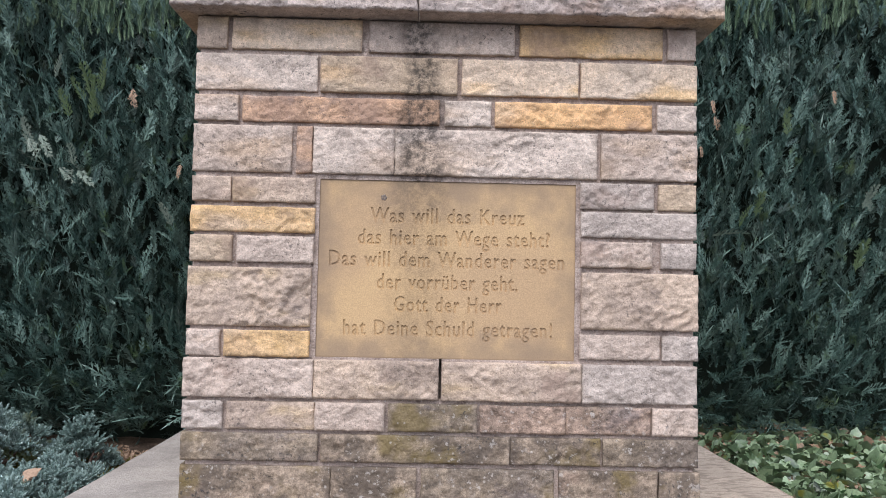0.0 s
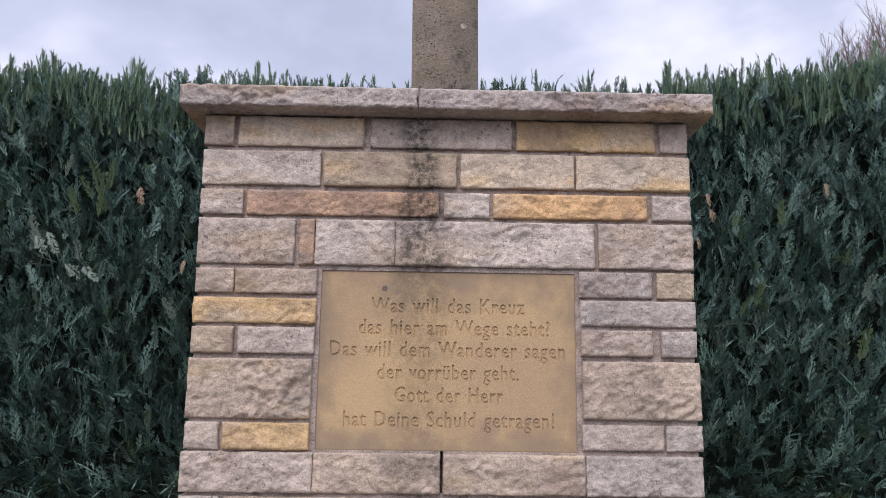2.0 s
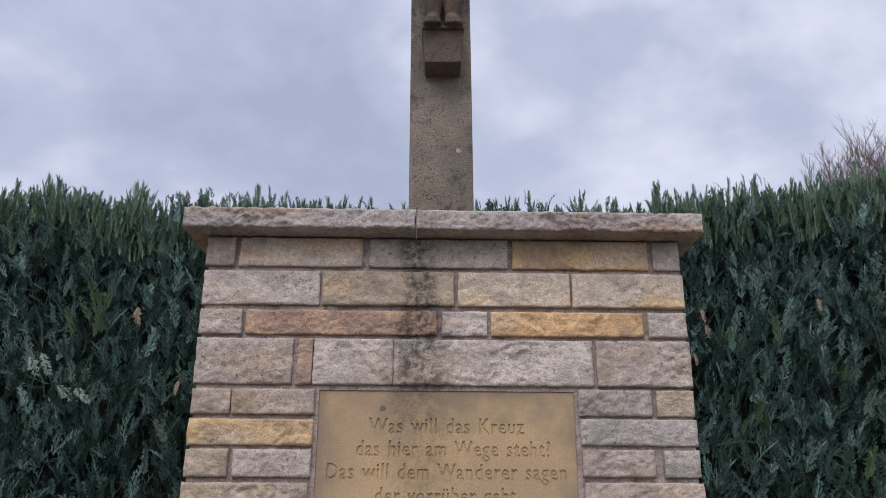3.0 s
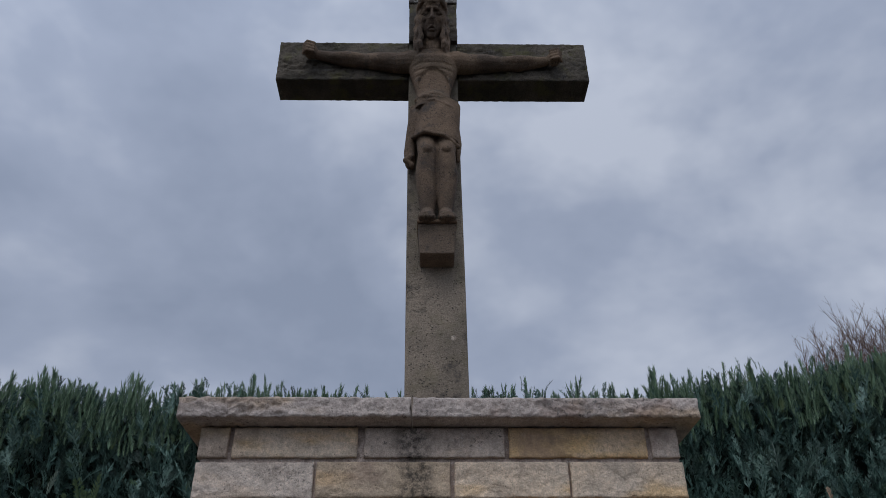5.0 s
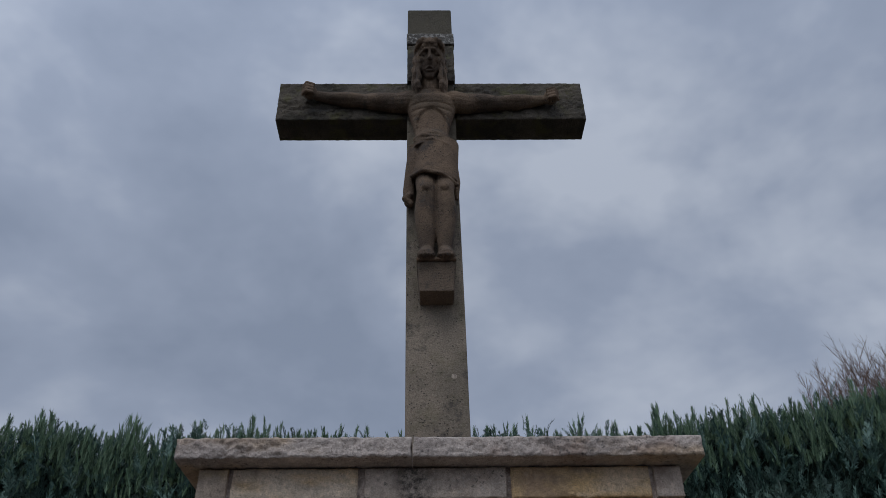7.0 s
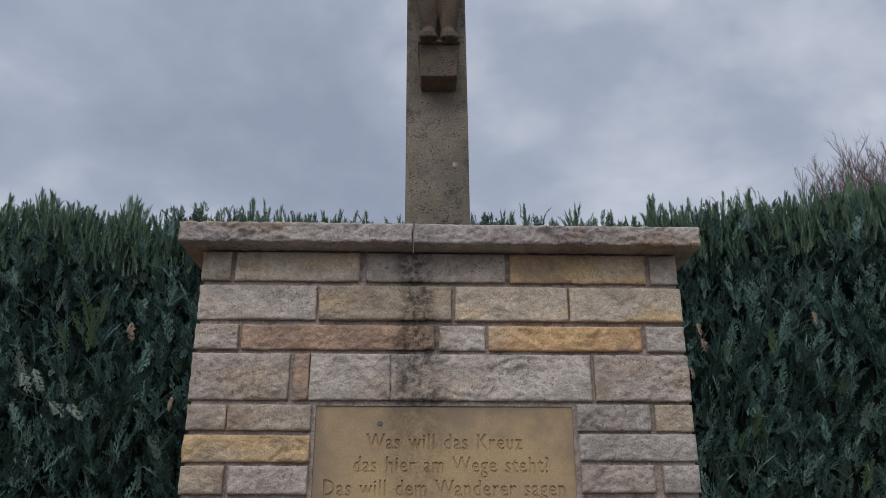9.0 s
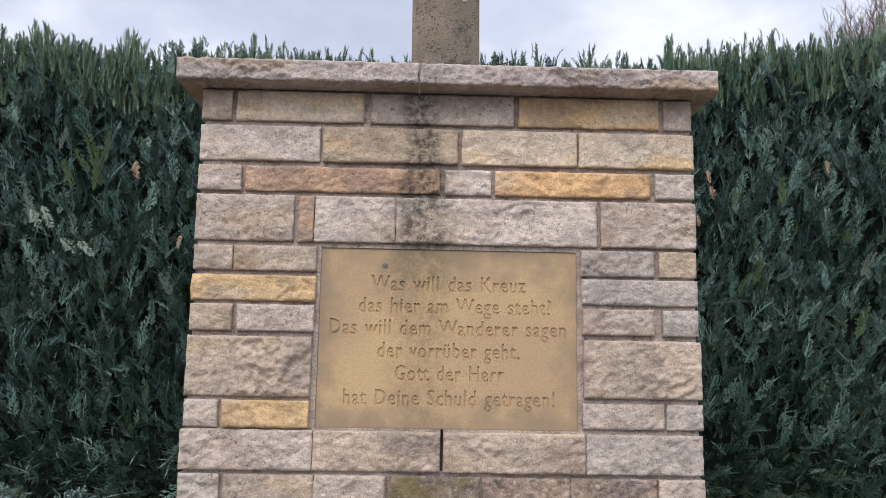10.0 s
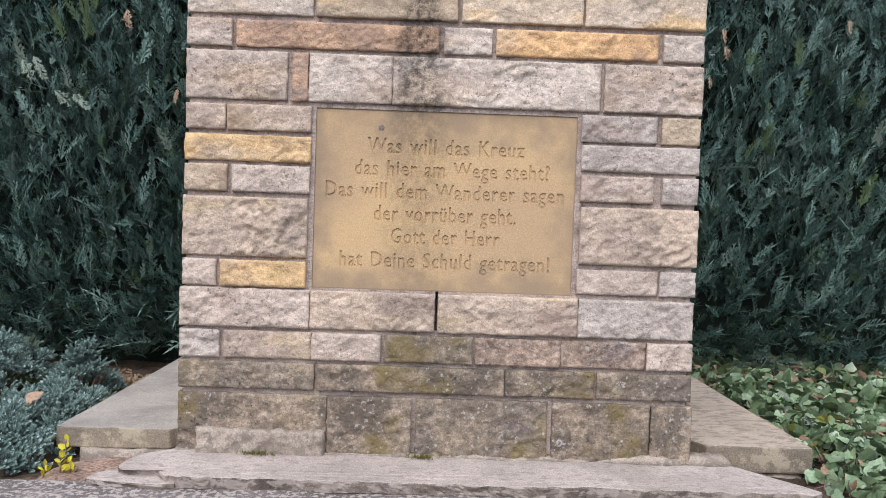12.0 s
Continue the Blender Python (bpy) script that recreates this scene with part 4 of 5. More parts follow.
tagged(part("rubble", rubble(), RUBBLE), "reddish crumbled mortar and earth beside the step", "rubble", kind="stuff")


# ---------- hedge ----------
def spray(pairs, spread, seed, lean=0.25, secondary=True, wide=0.027):
    """A flat feathery conifer spray of unit length: a stem with paired branchlets and leaflets of scale."""
    r = random.Random(seed)
    verts, tris = [], []

    def blade(base, tip, wide, up):
        base, tip = np.array(base), np.array(tip)
        d = tip - base
        side = np.cross(d, np.array([0, 1.0, 0]))
        side = side / (np.linalg.norm(side) + 1e-9) * wide
        mid = base + 0.45 * d + np.array([0, up, 0])
        k = len(verts)
        verts.extend([base, mid - side, tip, mid + side])
        tris.extend([(k, k + 1, k + 2), (k, k + 2, k + 3)])

    def stem(s):
        return np.array([0.05 * math.sin(3 * s + seed), -lean * s * s, s])

    for k in range(3):
        blade(stem(k / 3), stem(k / 3 + 0.38), 0.024, 0.004)
    for k in range(pairs):
        s = 0.06 + 0.88 * k / pairs
        size = spread * (1 - s) ** 0.65 * (0.45 + 0.55 * min(1, s / 0.2)) + 0.05
        for sgn in (-1, 1):
            a = math.radians(r.uniform(18, 40))
            b = stem(s + 0.02 * sgn)
            l = size * r.uniform(0.75, 1.15)
            tip = b + np.array([sgn * l * math.sin(a), r.uniform(-0.10, 0.04) * l - 0.12 * l, l * math.cos(a)])
            blade(b, tip, wide, r.uniform(-0.01, 0.03))
            if secondary and l > 0.14:
                for f in ((0.35, 0.66) if l > 0.34 else (0.5,)):
                    q = b + f * (tip - b)
                    for side in (-1, 1):
                        a2 = a * sgn + side * 0.62
                        l2 = l * (0.52 - 0.3 * f)
                        blade(q, q + np.array([l2 * math.sin(a2), -0.1 * l2, l2 * math.cos(a2)]), wide * 0.85, 0.012)
    return np.array(verts), np.array(tris)


SPRAYS = [spray(7, 0.38, 1, 0.35, wide=0.028), spray(8, 0.32, 2, 0.2, wide=0.027), spray(6, 0.46, 3, 0.5, wide=0.03), spray(8, 0.24, 4, 0.3, False, 0.03), spray(7, 0.38, 5, 0.6, wide=0.028), spray(7, 0.22, 6, 0.7, False, 0.032)]


def plume(pairs, spread, seed, wide):
    """An upright leading shoot of unit length, set round with short scaly side shoots on all sides."""
    a, b = spray(pairs, spread, seed, 0.06, False, wide), spray(pairs, spread, seed + 30, 0.06, False, wide)
    turned = np.stack([-b[0][:, 1], b[0][:, 0], b[0][:, 2]], 1)
    return np.concatenate([a[0], turned]), np.concatenate([a[1], b[1] + len(a[0])])


PLUMES = [plume(19, 0.19, 11, 0.0085), plume(22, 0.24, 12, 0.008), plume(17, 0.14, 13, 0.009)]


def hedge_top(x):
    return 1.638 + 0.03 * abs(x) + 0.12 * max(0.0, x - 0.75) + 0.015 * math.sin(x * 7)


def hedge_face(x, z):
    """How far forward the foliage stands."""
    bulge = 0.075 * noise.noise((x * 3.4, 1, z * 2.3)) + 0.06 * noise.noise((x * 9, 5, z * 7))
    return 1.26 - bulge - 0.06 * max(0.0, 0.35 - z)


def build_hedge():
    r = np.random.default_rng(4)
    hedge = thing("hedge", "tall dense dark green clipped conifer hedge behind the monument", "hedge", 0, 1.6, -0.1)
    # shoots: each a leading spray with smaller ones round it, standing off the face with gaps between
    n, each = 8200, 3
    xs = r.uniform(-2.45, 2.55, n)
    zs = np.array([-0.05 + r.random() ** 1.05 * (hedge_top(x) + 0.02) for x in xs])
    ys = np.array([hedge_face(x, z) for x, z in zip(xs, zs)]) + 0.2 * r.random(n) ** 1.2 - 0.05
    low = zs < 0.16
    keep = (np.abs(xs) > 0.6) | (zs > 1.1) | (r.random(n) < 0.3)
    out = np.where(low, r.uniform(0.5, 1.5, n), r.uniform(0.1, 0.65, n) + 0.25 * (zs < 0.5))
    lift = np.where(low, r.uniform(-0.1, 0.9, n), 1.0)
    axes = np.stack([r.normal(0, 0.24, n), -out, lift], 1)
    axes /= np.linalg.norm(axes, axis=1, keepdims=True)
    base = np.stack([xs, ys, zs], 1)[keep]
    axes = np.repeat(axes[keep], each, 0)
    m = len(axes)
    lead = np.tile(np.arange(each) == 0, m // each)
    along = np.where(lead, 0.05, r.uniform(-0.03, 0.06, m))
    aside = r.normal(0, 1, (m, 3)) * np.where(lead, 0.06, 0.42)[:, None]
    places = np.repeat(base, each, 0) + axes * along[:, None] + r.normal(0, 0.012, (m, 3))
    sizes = np.where(lead, r.uniform(0.085, 0.14, m), r.uniform(0.05, 0.095, m))
    # clipped short along the top
    tops = np.repeat(np.array([hedge_top(x) for x in base[:, 0]]) - base[:, 2], each)
    sizes *= np.clip(0.4 + tops / 0.3, 0.4, 1.0)
    ups, spins, picks = axes + aside, r.uniform(0, 6.3, m), r.integers(0, len(SPRAYS), m)
    # dark, mid and light green by chance; leads light oftener, lit-tip contrast in colour
    green_tone = np.where(r.random(m) < np.where(lead, 0.5, 0.16), 2, np.where(r.random(m) < 0.45, 0, 1))
    for k, name, material in ((0, "old_foliage", HEDGE_DARK), (1, "foliage", HEDGE_GREEN), (2, "fresh_foliage", HEDGE_LIGHT)):
        w = green_tone == k
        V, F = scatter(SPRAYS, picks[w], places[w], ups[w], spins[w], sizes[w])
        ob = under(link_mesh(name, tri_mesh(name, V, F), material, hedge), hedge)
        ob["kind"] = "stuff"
    m = 5000
    xs = r.uniform(-2.45, 2.55, m)
    ys = 1.17 + 0.5 * r.random(m) ** 1.5
    zs = np.array([hedge_top(x) for x in xs]) - 0.065 + 0.03 * r.random(m) - 0.2 * (ys < 1.27) * r.random(m) ** 1.5
    ups = np.stack([r.normal(0, 0.13, m), r.normal(-0.05, 0.13, m), np.ones(m)], 1)
    sizes = 0.062 + 0.075 * r.random(m) ** 2 + 0.05 * (r.random(m) > 0.98)
    # a few taller tufts that stand out along the clipped top
    for x, count, tall in ((-1.24, 9, 0.17), (-0.75, 2, 0.15), (-0.42, 4, 0.11), (0.93, 8, 0.16), (0.64, 3, 0.13), (1.36, 4, 0.15), (-1.62, 3, 0.14)):
        w = slice(40 * int(abs(x) * 31), 40 * int(abs(x) * 31) + count)
        xs[w] = x + r.normal(0, 0.016, count)
        ys[w] = 1.3 + r.normal(0, 0.02, count)
        zs[w] = hedge_top(x) - 0.05
        sizes[w] = tall * r.uniform(0.8, 1.3, count)
    V, F = scatter(PLUMES, r.integers(0, 3, m), np.stack([xs, ys, zs], 1), ups, r.uniform(0, 6.3, m), sizes)
    ob = under(link_mesh("top_growth", tri_mesh("top_growth", V, F), HEDGE_TOP, hedge), hedge)
    ob["kind"] = "stuff"
    # single sprays that stand out from the rest: place, lean, length, template
    def sprays(name, material, label, rows):
        P = np.array([(x, hedge_face(x, z) - 0.11, z) for x, z, *_ in rows])
        U = np.array([(a, -0.35, u) for _, _, a, u, _, _ in rows])
        V, F = scatter(SPRAYS, [k for *_, k in rows], P, U, np.full(len(rows), math.pi / 2), [1.15 * s for *_, s, _ in rows])
        ob = under(link_mesh(name, tri_mesh(name, V, F), material, hedge, label), hedge)
        ob["kind"] = "stuff"

    sprays("pale_growth", HEDGE_PALE, "pale dying conifer sprays", [
        (-1.54, 1.00, 0.05, 1, 0.11, 1), (-1.50, 1.05, 0.6, -0.8, 0.09, 0), (-1.54, 1.04, 0.5, -0.6, 0.08, 2), (-1.43, 0.93, -1, 0.15, 0.12, 0), (-1.45, 0.92, -1, -0.2, 0.09, 2),
        (-1.40, 0.955, 1, -0.25, 0.12, 0), (-1.42, 0.93, 1, -0.5, 0.09, 2), (-1.33, 0.91, 0.7, -0.4, 0.09, 1), (-1.35, 0.93, 0.1, 1, 0.08, 0), (-1.44, 1.26, 0.4, 1, 0.09, 3), (-1.55, 0.75, 1, 0.3, 0.13, 3), (1.60, 0.84, 0.3, 1, 0.1, 0), (1.64, 0.83, -0.3, 1, 0.08, 1), (1.02, 0.72, 1, 0.35, 0.12, 3), (-1.0, 0.72, -0.3, 1, 0.09, 1),
    ])
    sprays("young_growth", HEDGE_LIME, "yellow-green young conifer sprays", [
        (-1.345, 1.21, 0.05, 1, 0.12, 0), (-1.32, 1.20, 0.4, 1, 0.09, 2), (-1.36, 1.19, -0.3, 1, 0.09, 1), (-1.26, 1.22, 0.2, 1, 0.11, 3), (-1.40, 1.12, -0.1, 1, 0.10, 1), (-1.29, 1.10, 0.25, 1, 0.11, 3), (-1.27, 1.12, -0.1, 1, 0.08, 1),
        (1.19, 0.8, 0.1, 1, 0.1, 0), (1.14, 0.76, 0.2, 1, 0.09, 3), (1.28, 1.1, -0.1, 1, 0.1, 1), (1.56, 0.6, 0.05, 1, 0.13, 0),
    ])
    sprays("dead_growth", DRY, "small brown dead sprays", [(1.03, 1.25, 0.2, -1, 0.05, 1), (1.04, 1.19, 0.4, -1, 0.05, 2), (1.48, 1.29, 0.1, -1, 0.05, 1), (-1.15, 1.23, 0.1, -1, 0.06, 2), (-1.16, 1.21, 0.5, -1, 0.05, 0), (0.98, 1.07, 0.2, -1, 0.04, 0), (-0.97, 0.95, 0, -1, 0.05, 1)])
    # the hedge's inside as a near-black solid: shade in the gaps is its colour
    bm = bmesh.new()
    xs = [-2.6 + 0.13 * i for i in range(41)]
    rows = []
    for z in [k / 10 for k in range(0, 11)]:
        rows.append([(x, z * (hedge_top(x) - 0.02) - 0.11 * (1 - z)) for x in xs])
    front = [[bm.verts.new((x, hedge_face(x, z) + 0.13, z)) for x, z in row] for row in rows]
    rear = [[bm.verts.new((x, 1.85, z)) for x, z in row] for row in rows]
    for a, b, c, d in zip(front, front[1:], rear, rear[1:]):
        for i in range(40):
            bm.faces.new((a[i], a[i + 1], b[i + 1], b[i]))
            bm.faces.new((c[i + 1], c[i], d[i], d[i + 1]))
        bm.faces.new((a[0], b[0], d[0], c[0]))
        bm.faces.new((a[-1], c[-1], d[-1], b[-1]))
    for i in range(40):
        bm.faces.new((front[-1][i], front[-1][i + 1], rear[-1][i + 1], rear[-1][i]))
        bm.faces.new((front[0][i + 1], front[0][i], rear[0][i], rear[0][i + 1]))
    under(part("inner_growth", bm, HEDGE_GAP_SHADE, hedge), hedge)


build_hedge()


# ---------- low planting ----------
def needle_shoot(seed, count=24):
    """A short juniper shoot of unit length, set round with needles."""
    r = random.Random(seed)
    verts, tris = [], []
    for k in range(count):
        s = 0.1 + 0.85 * k / count
        a = 2.4 * k + r.uniform(-0.3, 0.3)
        b = np.array([0.03 * math.cos(a), 0.03 * math.sin(a), s])
        l = 0.3 * (1.15 - 0.5 * s)
        d = np.array([math.cos(a) * 0.62, math.sin(a) * 0.62, 0.85]) * l
        side = np.array([-math.sin(a), math.cos(a), 0]) * 0.085
        j = len(verts)
        verts.extend([b - side, b + side, b + d])
        tris.append((j, j + 1, j + 2))
    return np.array(verts), np.array(tris)


SHOOTS = [needle_shoot(k) for k in range(4)]


def juniper(x, y, rx, ry, h, n, seed, label):
    r = np.random.default_rng(seed)
    base = ground_height(x, y) - 0.01
    ob = thing("juniper_bush", label, "shrub", x, y, base, "juniper bushes beside the slab")
    n = int(n * 1.5)
    k = max(14, n // 26)
    th, u = r.uniform(0, 2 * np.pi, k), r.random(k) ** 0.5
    tx, ty = u * np.cos(th), u * np.sin(th)
    tz = h * np.sqrt(np.clip(1 - u**2.2, 0, 1)) * r.uniform(0.35, 1.15, k)
    which = r.integers(0, k, n)
    way = np.stack([tx[which] * 0.7 + r.normal(0, 0.75, n), ty[which] * 0.7 + r.normal(0, 0.75, n), 0.55 + 0.5 * r.random(n)], 1)
    way /= np.linalg.norm(way, axis=1, keepdims=True)
    reach = r.uniform(0.004, 0.024, n)[:, None]
    P = np.stack([x + rx * tx[which], y + ry * ty[which], base + np.clip(tz[which], 0.01, None) - 0.012], 1) + way * reach
    U = way
    V, F = scatter(SHOOTS, r.integers(0, 4, n), P, U, r.uniform(0, 6.3, n), r.uniform(0.018, 0.03, n))
    foliage = under(link_mesh("foliage", tri_mesh("foliage", V, F), JUNIPER, ob), ob)
    foliage["kind"] = "stuff"
    bm = Soup()
    for k in range(7):
        a = k * 0.9 + seed
        limb(bm, (x, y, base), (x + 0.7 * rx * math.cos(a), y + 0.7 * ry * math.sin(a), base + 0.6 * h), 0.008, 0.003, 6)
    under(link_mesh("twigs", bm.mesh("twigs"), TWIG, ob), ob)


juniper(-1.35, 0.66, 0.18, 0.2, 0.19, 2600, 1, "blue-grey needled low juniper mound")
juniper(-1.075, 0.70, 0.085, 0.09, 0.15, 800, 2, "small upright olive-green juniper tuft")
juniper(-1.02, 0.36, 0.16, 0.13, 0.10, 1400, 3, "low blue-green juniper spreading to the slab")
juniper(-1.08, 0.05, 0.22, 0.2, 0.10, 2300, 4, "blue-green juniper creeping over the wall edge")
juniper(-1.55, 0.3, 0.28, 0.3, 0.16, 2300, 5, "broad blue-grey juniper mound in the bed")
juniper(-1.62, 0.9, 0.22, 0.2, 0.15, 1300, 6, "blue-grey juniper mound before the hedge")


def ivy_leaf(seed):
    """A lobed ivy leaf of unit size on a short stalk, folded along its rib."""
    r = random.Random(seed)
    rim = [(0, 0.06), (0.26, -0.06), (0.45, 0.06), (0.46, 0.24), (0.37, 0.38), (0.36, 0.55), (0.18, 0.72), (0, 0.96)]
    fold = r.uniform(0.15, 0.35)
    verts = [np.array([0, 0, 0.0]), np.array([0, 0.0, 0.4])]
    right = [np.array([x, fold * x - 0.08 * (z - 0.4) ** 2 + r.uniform(-0.02, 0.02), z]) for x, z in rim]
    left = [np.array([-x, fold * x - 0.08 * (z - 0.4) ** 2 + r.uniform(-0.02, 0.02), z]) for x, z in rim[1:-1]]
    ring = right + left[::-1]
    verts = [np.array([0, -0.02, 0.35])] + ring
    n = len(ring)
    tris = [(0, 1 + k, 1 + (k + 1) % n) for k in range(n)]
    stalk = len(verts)
    verts += [np.array([0.012, 0, 0.02]), np.array([-0.012, 0, 0.02]), np.array([0, -0.12, -0.45])]
    tris.append((stalk, stalk + 1, stalk + 2))
    return np.array(verts), np.array(tris)


IVY_LEAVES = [ivy_leaf(k) for k in range(5)]


def build_ivy():
    r = np.random.default_rng(12)
    n = 9500
    xs = 0.84 + 1.7 * r.random(n)
    ys = r.uniform(-0.13, 1.42, n)
    bare = np.array([noise.noise((x * 6, y * 6, 7)) > 0.05 for x, y in zip(xs, ys)]) & (xs < 1.2) & (ys < 0.1)
    ok = ((xs > 0.885) | ((ys < 0.02) & (xs > 0.8))) & ~(bare & (r.random(n) < 0.8))
    xs, ys = xs[ok], ys[ok]
    n = len(xs)
    mound = np.array([noise.noise((x * 5, y * 5, 2)) for x, y in zip(xs, ys)])
    g = np.array([ground_height(x, y) for x, y in zip(xs, ys)])
    rise = np.clip((xs - 0.86) / 0.12, 0.25, 1)
    zs = g + 0.012 + rise * (0.055 + 0.03 * mound) * r.random(n) ** 0.5 + 0.02 * (ys > 0.8)
    U = np.stack([r.normal(0, 0.8, n), r.normal(-0.75, 0.6, n), r.normal(0.1, 0.5, n)], 1)
    S = r.uniform(0.022, 0.056, n)
    # leaves lie open to the sky: spin each so that its face looks up
    spins = []
    for u in U:
        u = u / np.linalg.norm(u)
        h = np.array([1.0, 0, 0]) if abs(u[0]) < 0.9 else np.array([0, 1.0, 0])
        e = np.cross(h, u)
        e /= np.linalg.norm(e)
        f = np.cross(u, e)
        # second axis of the leaf: ca * f - sa * e
        spins.append(math.atan2(-e[2], f[2]) + r.normal(0, 0.95))
    brown = r.random(n) < np.where(ys > 0.95, 0.3, 0.07)
    picks = r.integers(0, 5, n)
    P = np.stack([xs, ys, zs], 1)
    spins = np.array(spins)
    V, F = scatter(IVY_LEAVES, picks[~brown], P[~brown], U[~brown], spins[~brown], S[~brown])
    tagged(link_mesh("ivy", tri_mesh("ivy", V, F), IVY), "glossy green ivy covering the bed", "ivy", kind="stuff")
    V, F = scatter(IVY_LEAVES, picks[brown], P[brown], U[brown], spins[brown], S[brown] * 0.85)
    tagged(link_mesh("dry_leaves", tri_mesh("dry_leaves", V, F), DRY), "dry brown leaves fallen among the ivy", "leaves", kind="stuff")
    bm = Soup()
    rr = random.Random(3)
    for k in range(130):
        x, y = (rr.uniform(0.84, 1.5), rr.uniform(-0.1, 0.9)) if k % 2 else (rr.uniform(0.85, 1.15), rr.uniform(-0.14, 0.12))
        if x < 0.9 and y > 0.0:
            continue
        a = rr.uniform(0, 6.3)
        z = ground_height(x, y) + rr.uniform(0.006, 0.03)
        limb(bm, (x, y, z), (x + 0.06 * math.cos(a), y + 0.06 * math.sin(a), z + rr.uniform(-0.01, 0.02)), 0.0014, 0.0009, 5)
    tagged(link_mesh("ivy_stems", bm.mesh("ivy_stems"), TWIG), "thin brown ivy stems on the soil", "stems", kind="stuff")


build_ivy()


def yellow_sprig():
    ob = thing("spindle_sprig", "small yellow variegated spindle sprig beside the slab", "plant", -0.805, -0.07, -0.075)
    r = np.random.default_rng(6)
    oval = (np.array([(0, 0, 0), (0.34, 0.05, 0.35), (0.3, 0.05, 0.72), (0, 0, 1.0), (-0.3, 0.05, 0.72), (-0.34, 0.05, 0.35), (0, -0.03, 0.5)]), np.array([(6, 0, 1), (6, 1, 2), (6, 2, 3), (6, 3, 4), (6, 4, 5), (6, 5, 0)]))
    stems = [((-0.80, -0.065), 0.05), ((-0.795, -0.055), 0.085), ((-0.825, -0.085), 0.035), ((-0.782, -0.06), 0.03)]
    bm = Soup()
    for (x, y), h in stems:
        limb(bm, (x, y, -0.08), (x + 0.008, y - 0.006, -0.075 + h), 0.0018, 0.0012, 5)
    under(link_mesh("stems", bm.mesh("stems"), TWIG, ob), ob)
    for (x, y), h in stems:
        for k in range(7):
            a = 2.4 * k
            p = np.array([[x + 0.006, y - 0.004, -0.075 + h * (0.45 + 0.08 * k)]])
            u = np.array([[math.cos(a), math.sin(a) - 0.3, 0.65]])
            V, F = scatter([oval], [0], p, u, [r.uniform(-0.6, 0.6)], [r.uniform(0.015, 0.022)])
            under(link_mesh("leaf", tri_mesh("leaf", V, F), YELLOW, ob), ob)


yellow_sprig()


def moss_tuft(x, y, seed, label):
    r = np.random.default_rng(seed)
    n = 60
    P = np.stack([x + r.normal(0, 0.018, n), y + r.normal(0, 0.006, n), np.full(n, -0.02)], 1)
    U = np.stack([r.normal(0, 0.5, n), r.normal(-0.2, 0.4, n), np.ones(n)], 1)
    V, F = scatter(SHOOTS, r.integers(0, 4, n), P, U, r.uniform(0, 6, n), r.uniform(0.005, 0.011, n))
    tagged(link_mesh("moss_tuft", tri_mesh("moss_tuft", V, F), MOSS), label, "moss", "moss in the joint")


def moss_bed():
    """A low cushion of olive moss and dead needles on the soil between the junipers."""
    r = np.random.default_rng(31)
    n = 1500
    xs, ys = r.normal(-1.17, 0.075, n), r.normal(0.74, 0.1, n)
    P = np.stack([xs, ys, np.array([ground_height(x, y) for x, y in zip(xs, ys)]) + 0.004], 1)
    U = np.stack([r.normal(0, 0.7, n), r.normal(-0.2, 0.6, n), np.ones(n)], 1)
    V, F = scatter(SHOOTS, r.integers(0, 4, n), P, U, r.uniform(0, 6, n), r.uniform(0.012, 0.026, n))
    tagged(link_mesh("moss_bed", tri_mesh("moss_bed", V, F), MOSS), "low olive-green moss between the juniper bushes", "moss", kind="stuff")
    n = 700
    xs, ys = r.normal(-1.05, 0.07, n), r.normal(0.86, 0.1, n)
    P = np.stack([xs, ys, np.array([ground_height(x, y) for x, y in zip(xs, ys)]) + 0.004], 1)
    U = np.stack([r.normal(0, 1, n), r.normal(0, 1, n), np.abs(r.normal(0, 0.3, n))], 1)
    V, F = scatter(SHOOTS, r.integers(0, 4, n), P, U, r.uniform(0, 6, n), r.uniform(0.015, 0.03, n))
    tagged(link_mesh("dead_needles", tri_mesh("dead_needles", V, F), DRY), "dry tan needles lying on the soil", "needles", kind="stuff")


moss_bed()


def fallen_leaf(x, y, z, size, turn, label):
    V, F = scatter(IVY_LEAVES, [2], np.array([[x, y, z]]), np.array([[math.cos(turn), math.sin(turn), 0.35]]), [math.pi / 2], [size])
    tagged(link_mesh("dry_leaf", tri_mesh("dry_leaf", V, F), DRY), label, "leaf", "dry leaves on the juniper")


fallen_leaf(-1.03, 0.25, 0.02, 0.042, 0.4, "curled tan dry leaf caught on the juniper")
fallen_leaf(-1.01, 0.24, 0.015, 0.035, 2.6, "smaller tan dry leaf on the juniper")

moss_tuft(-0.03, -0.022, 1, "small green moss tuft in the joint above the step")
moss_tuft(-0.39, -0.03, 2, "thin green moss tuft beside the plaster ledge")


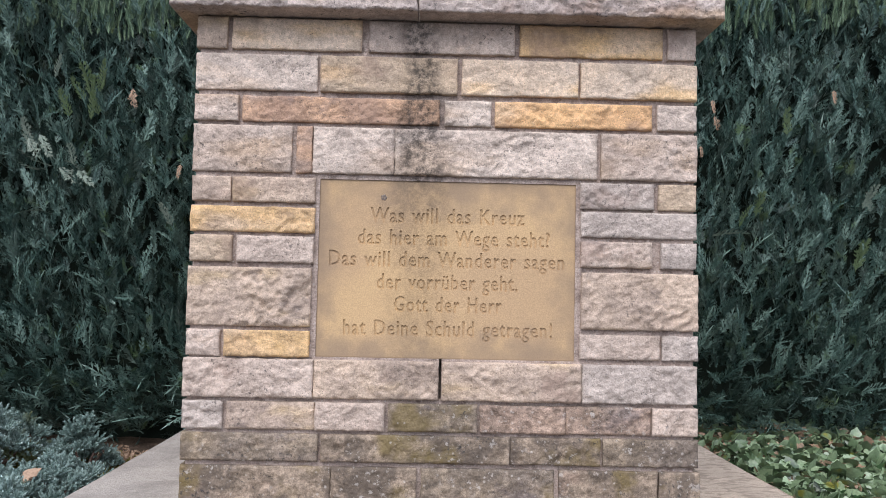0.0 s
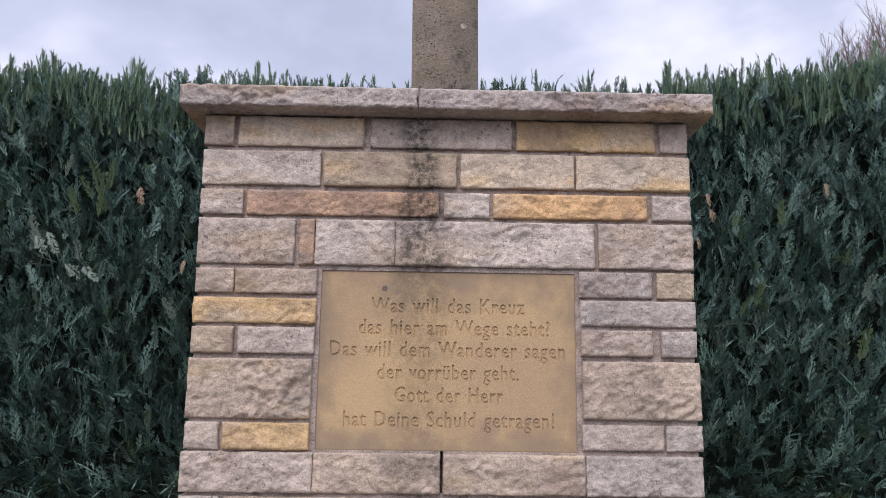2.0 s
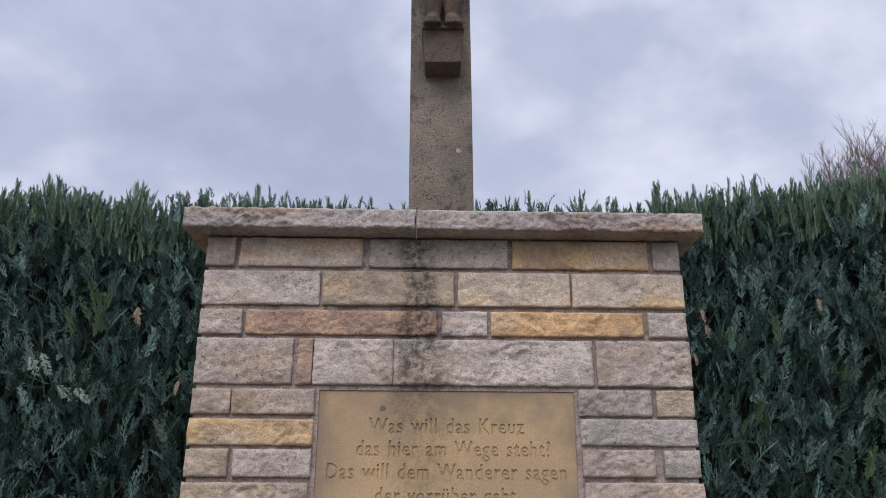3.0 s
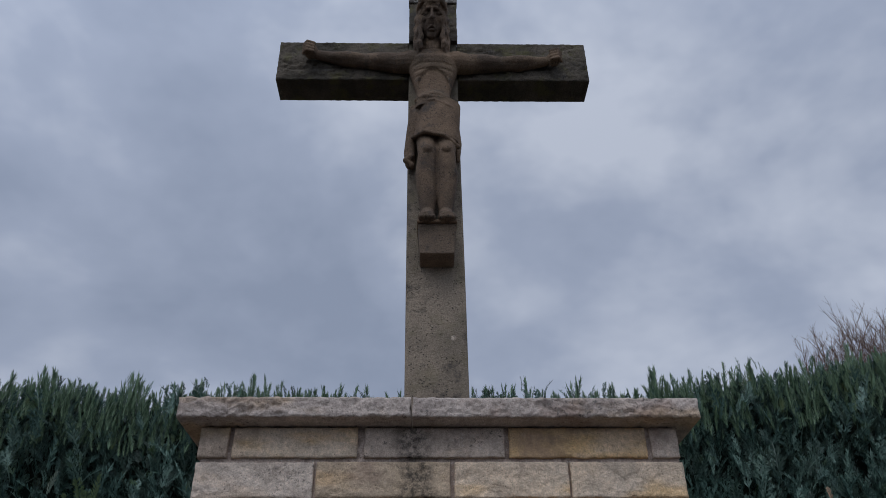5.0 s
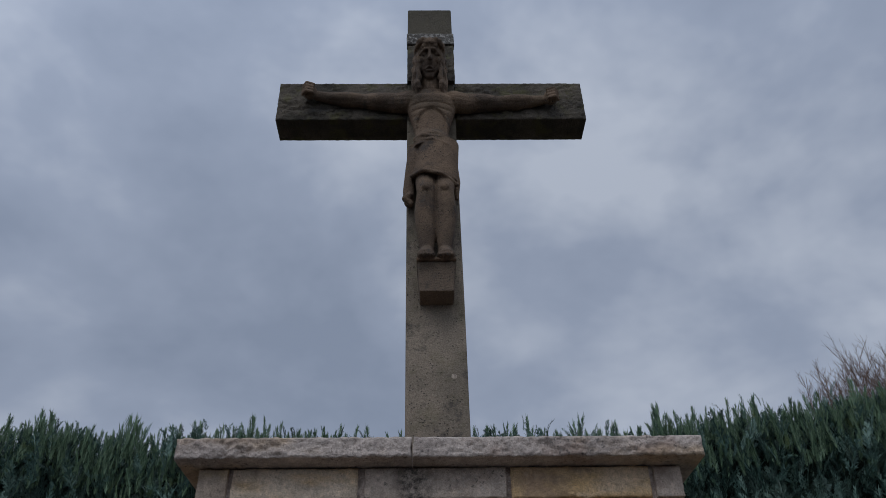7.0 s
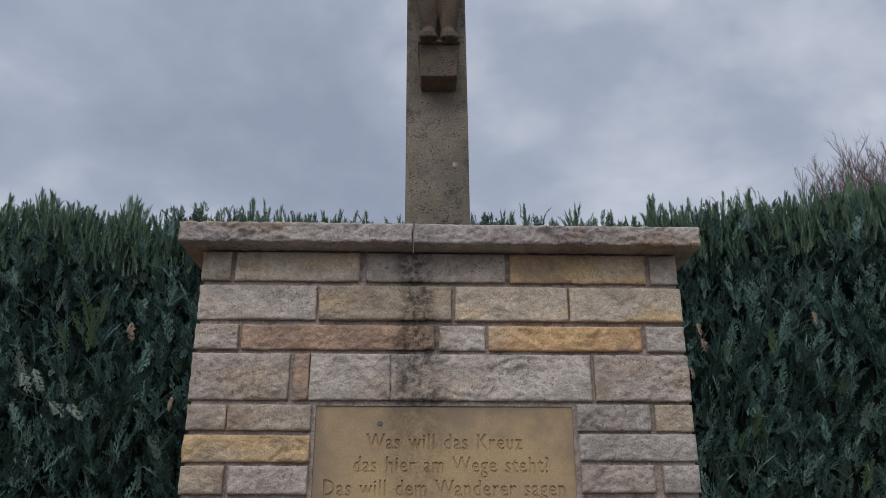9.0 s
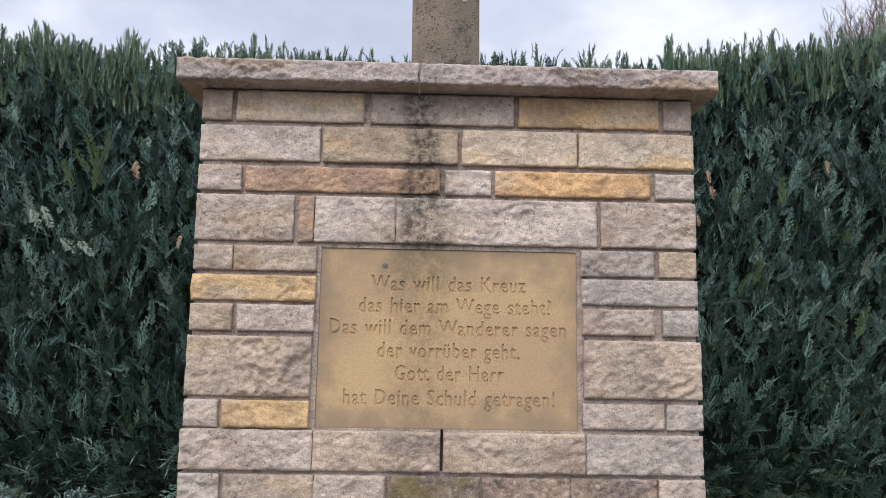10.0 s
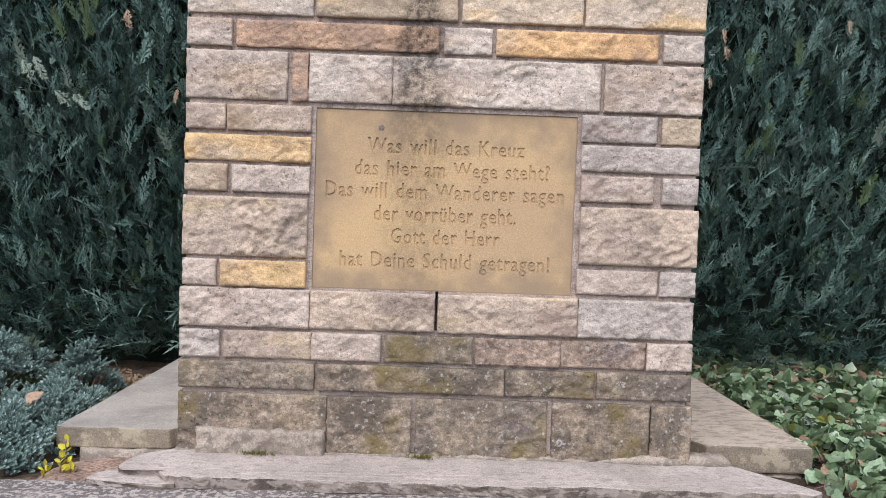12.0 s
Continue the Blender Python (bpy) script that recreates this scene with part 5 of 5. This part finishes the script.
def bare_shrub():
    """A leafless brown shrub behind the hedge: a dense mass of fine twigs with a few taller leaders."""
    ob = thing("bare_shrub", "leafless reddish-brown shrub rising behind the hedge", "shrub", 2.5, 2.35, -0.1)
    r = random.Random(21)
    bm, fine = Soup(), Soup()

    def grow(at, way, length, radius, level, bend):
        p = at
        for k in range(4):
            way = (way + Vector((r.gauss(0, bend), r.gauss(0, bend), r.gauss(0.04, 0.05)))).normalized()
            q = p + way * length / 4
            (bm if level == 0 else fine).tube(p, q, radius * (1 - 0.2 * k), radius * (0.82 - 0.2 * k) + 0.0004, 5 if level == 0 else 3)
            p = q
            if level < 2:
                for _ in range(2):
                    side = (way + Vector((r.gauss(0, 0.42), r.gauss(0, 0.4), r.gauss(0.15, 0.2)))).normalized()
                    grow(p, side, length * r.uniform(0.3, 0.5), radius * 0.5, level + 1, bend)

    for k in range(85):
        x = 2.27 + 0.8 * (k / 85) ** 1.1
        base = Vector((2.6 + r.gauss(0, 0.12), 2.35 + r.gauss(0, 0.08), -0.1))
        top = Vector((x + r.gauss(0, 0.03), 2.35 + r.gauss(0, 0.08), 2.1 + r.uniform(-0.06, 0.1)))
        bm.tube(base, top, 0.016, 0.006, 5)
        grow(top, Vector((r.gauss(0, 0.12), r.gauss(0, 0.1), 1)).normalized(), min(0.26, 0.17 + 0.35 * (x - 2.25)) * r.uniform(1.0, 1.4), 0.0028, 0, 0.1)
    # taller leaders
    for x, z, length in ((2.24, 2.2, 0.25), (2.14, 2.2, 0.19), (2.4, 2.22, 0.34), (2.49, 2.2, 0.28), (2.6, 2.2, 0.28)):
        base = Vector((2.5, 2.35, -0.1))
        top = Vector((x + 0.03, 2.3, z))
        bm.tube(base, top, 0.014, 0.006, 5)
        grow(top, Vector((-0.2 if x < 2.2 else -0.03, 0, 1)).normalized(), length, 0.003, 0, 0.07)
    under(link_mesh("branches", bm.mesh("branches"), TWIG, ob), ob)
    under(link_mesh("twig_mass", fine.mesh("twig_mass"), TWIG, ob), ob)["kind"] = "stuff"


bare_shrub()


def pale_spot():
    bm = Soup()
    ball(bm, (0.0405, 0.2795, 1.478), (0.0085, 0.0016, 0.009))
    under(link_mesh("lichen_spot", bm.mesh("lichen_spot"), FILLET, cross, "round pale lichen spot"), cross)
    # a cluster of small dark dots on the plaque
    bm = Soup()
    for k in range(5):
        ball(bm, (-0.143 + 0.004 * math.cos(1.3 * k), 0.0068, 0.703 + 0.004 * math.sin(1.3 * k)), (0.0032, 0.0012, 0.0032))
    under(link_mesh("lichen_spot", bm.mesh("lichen_spot"), STEP_EDGE, pedestal, "small dark spot on the plaque"), pedestal)


pale_spot()
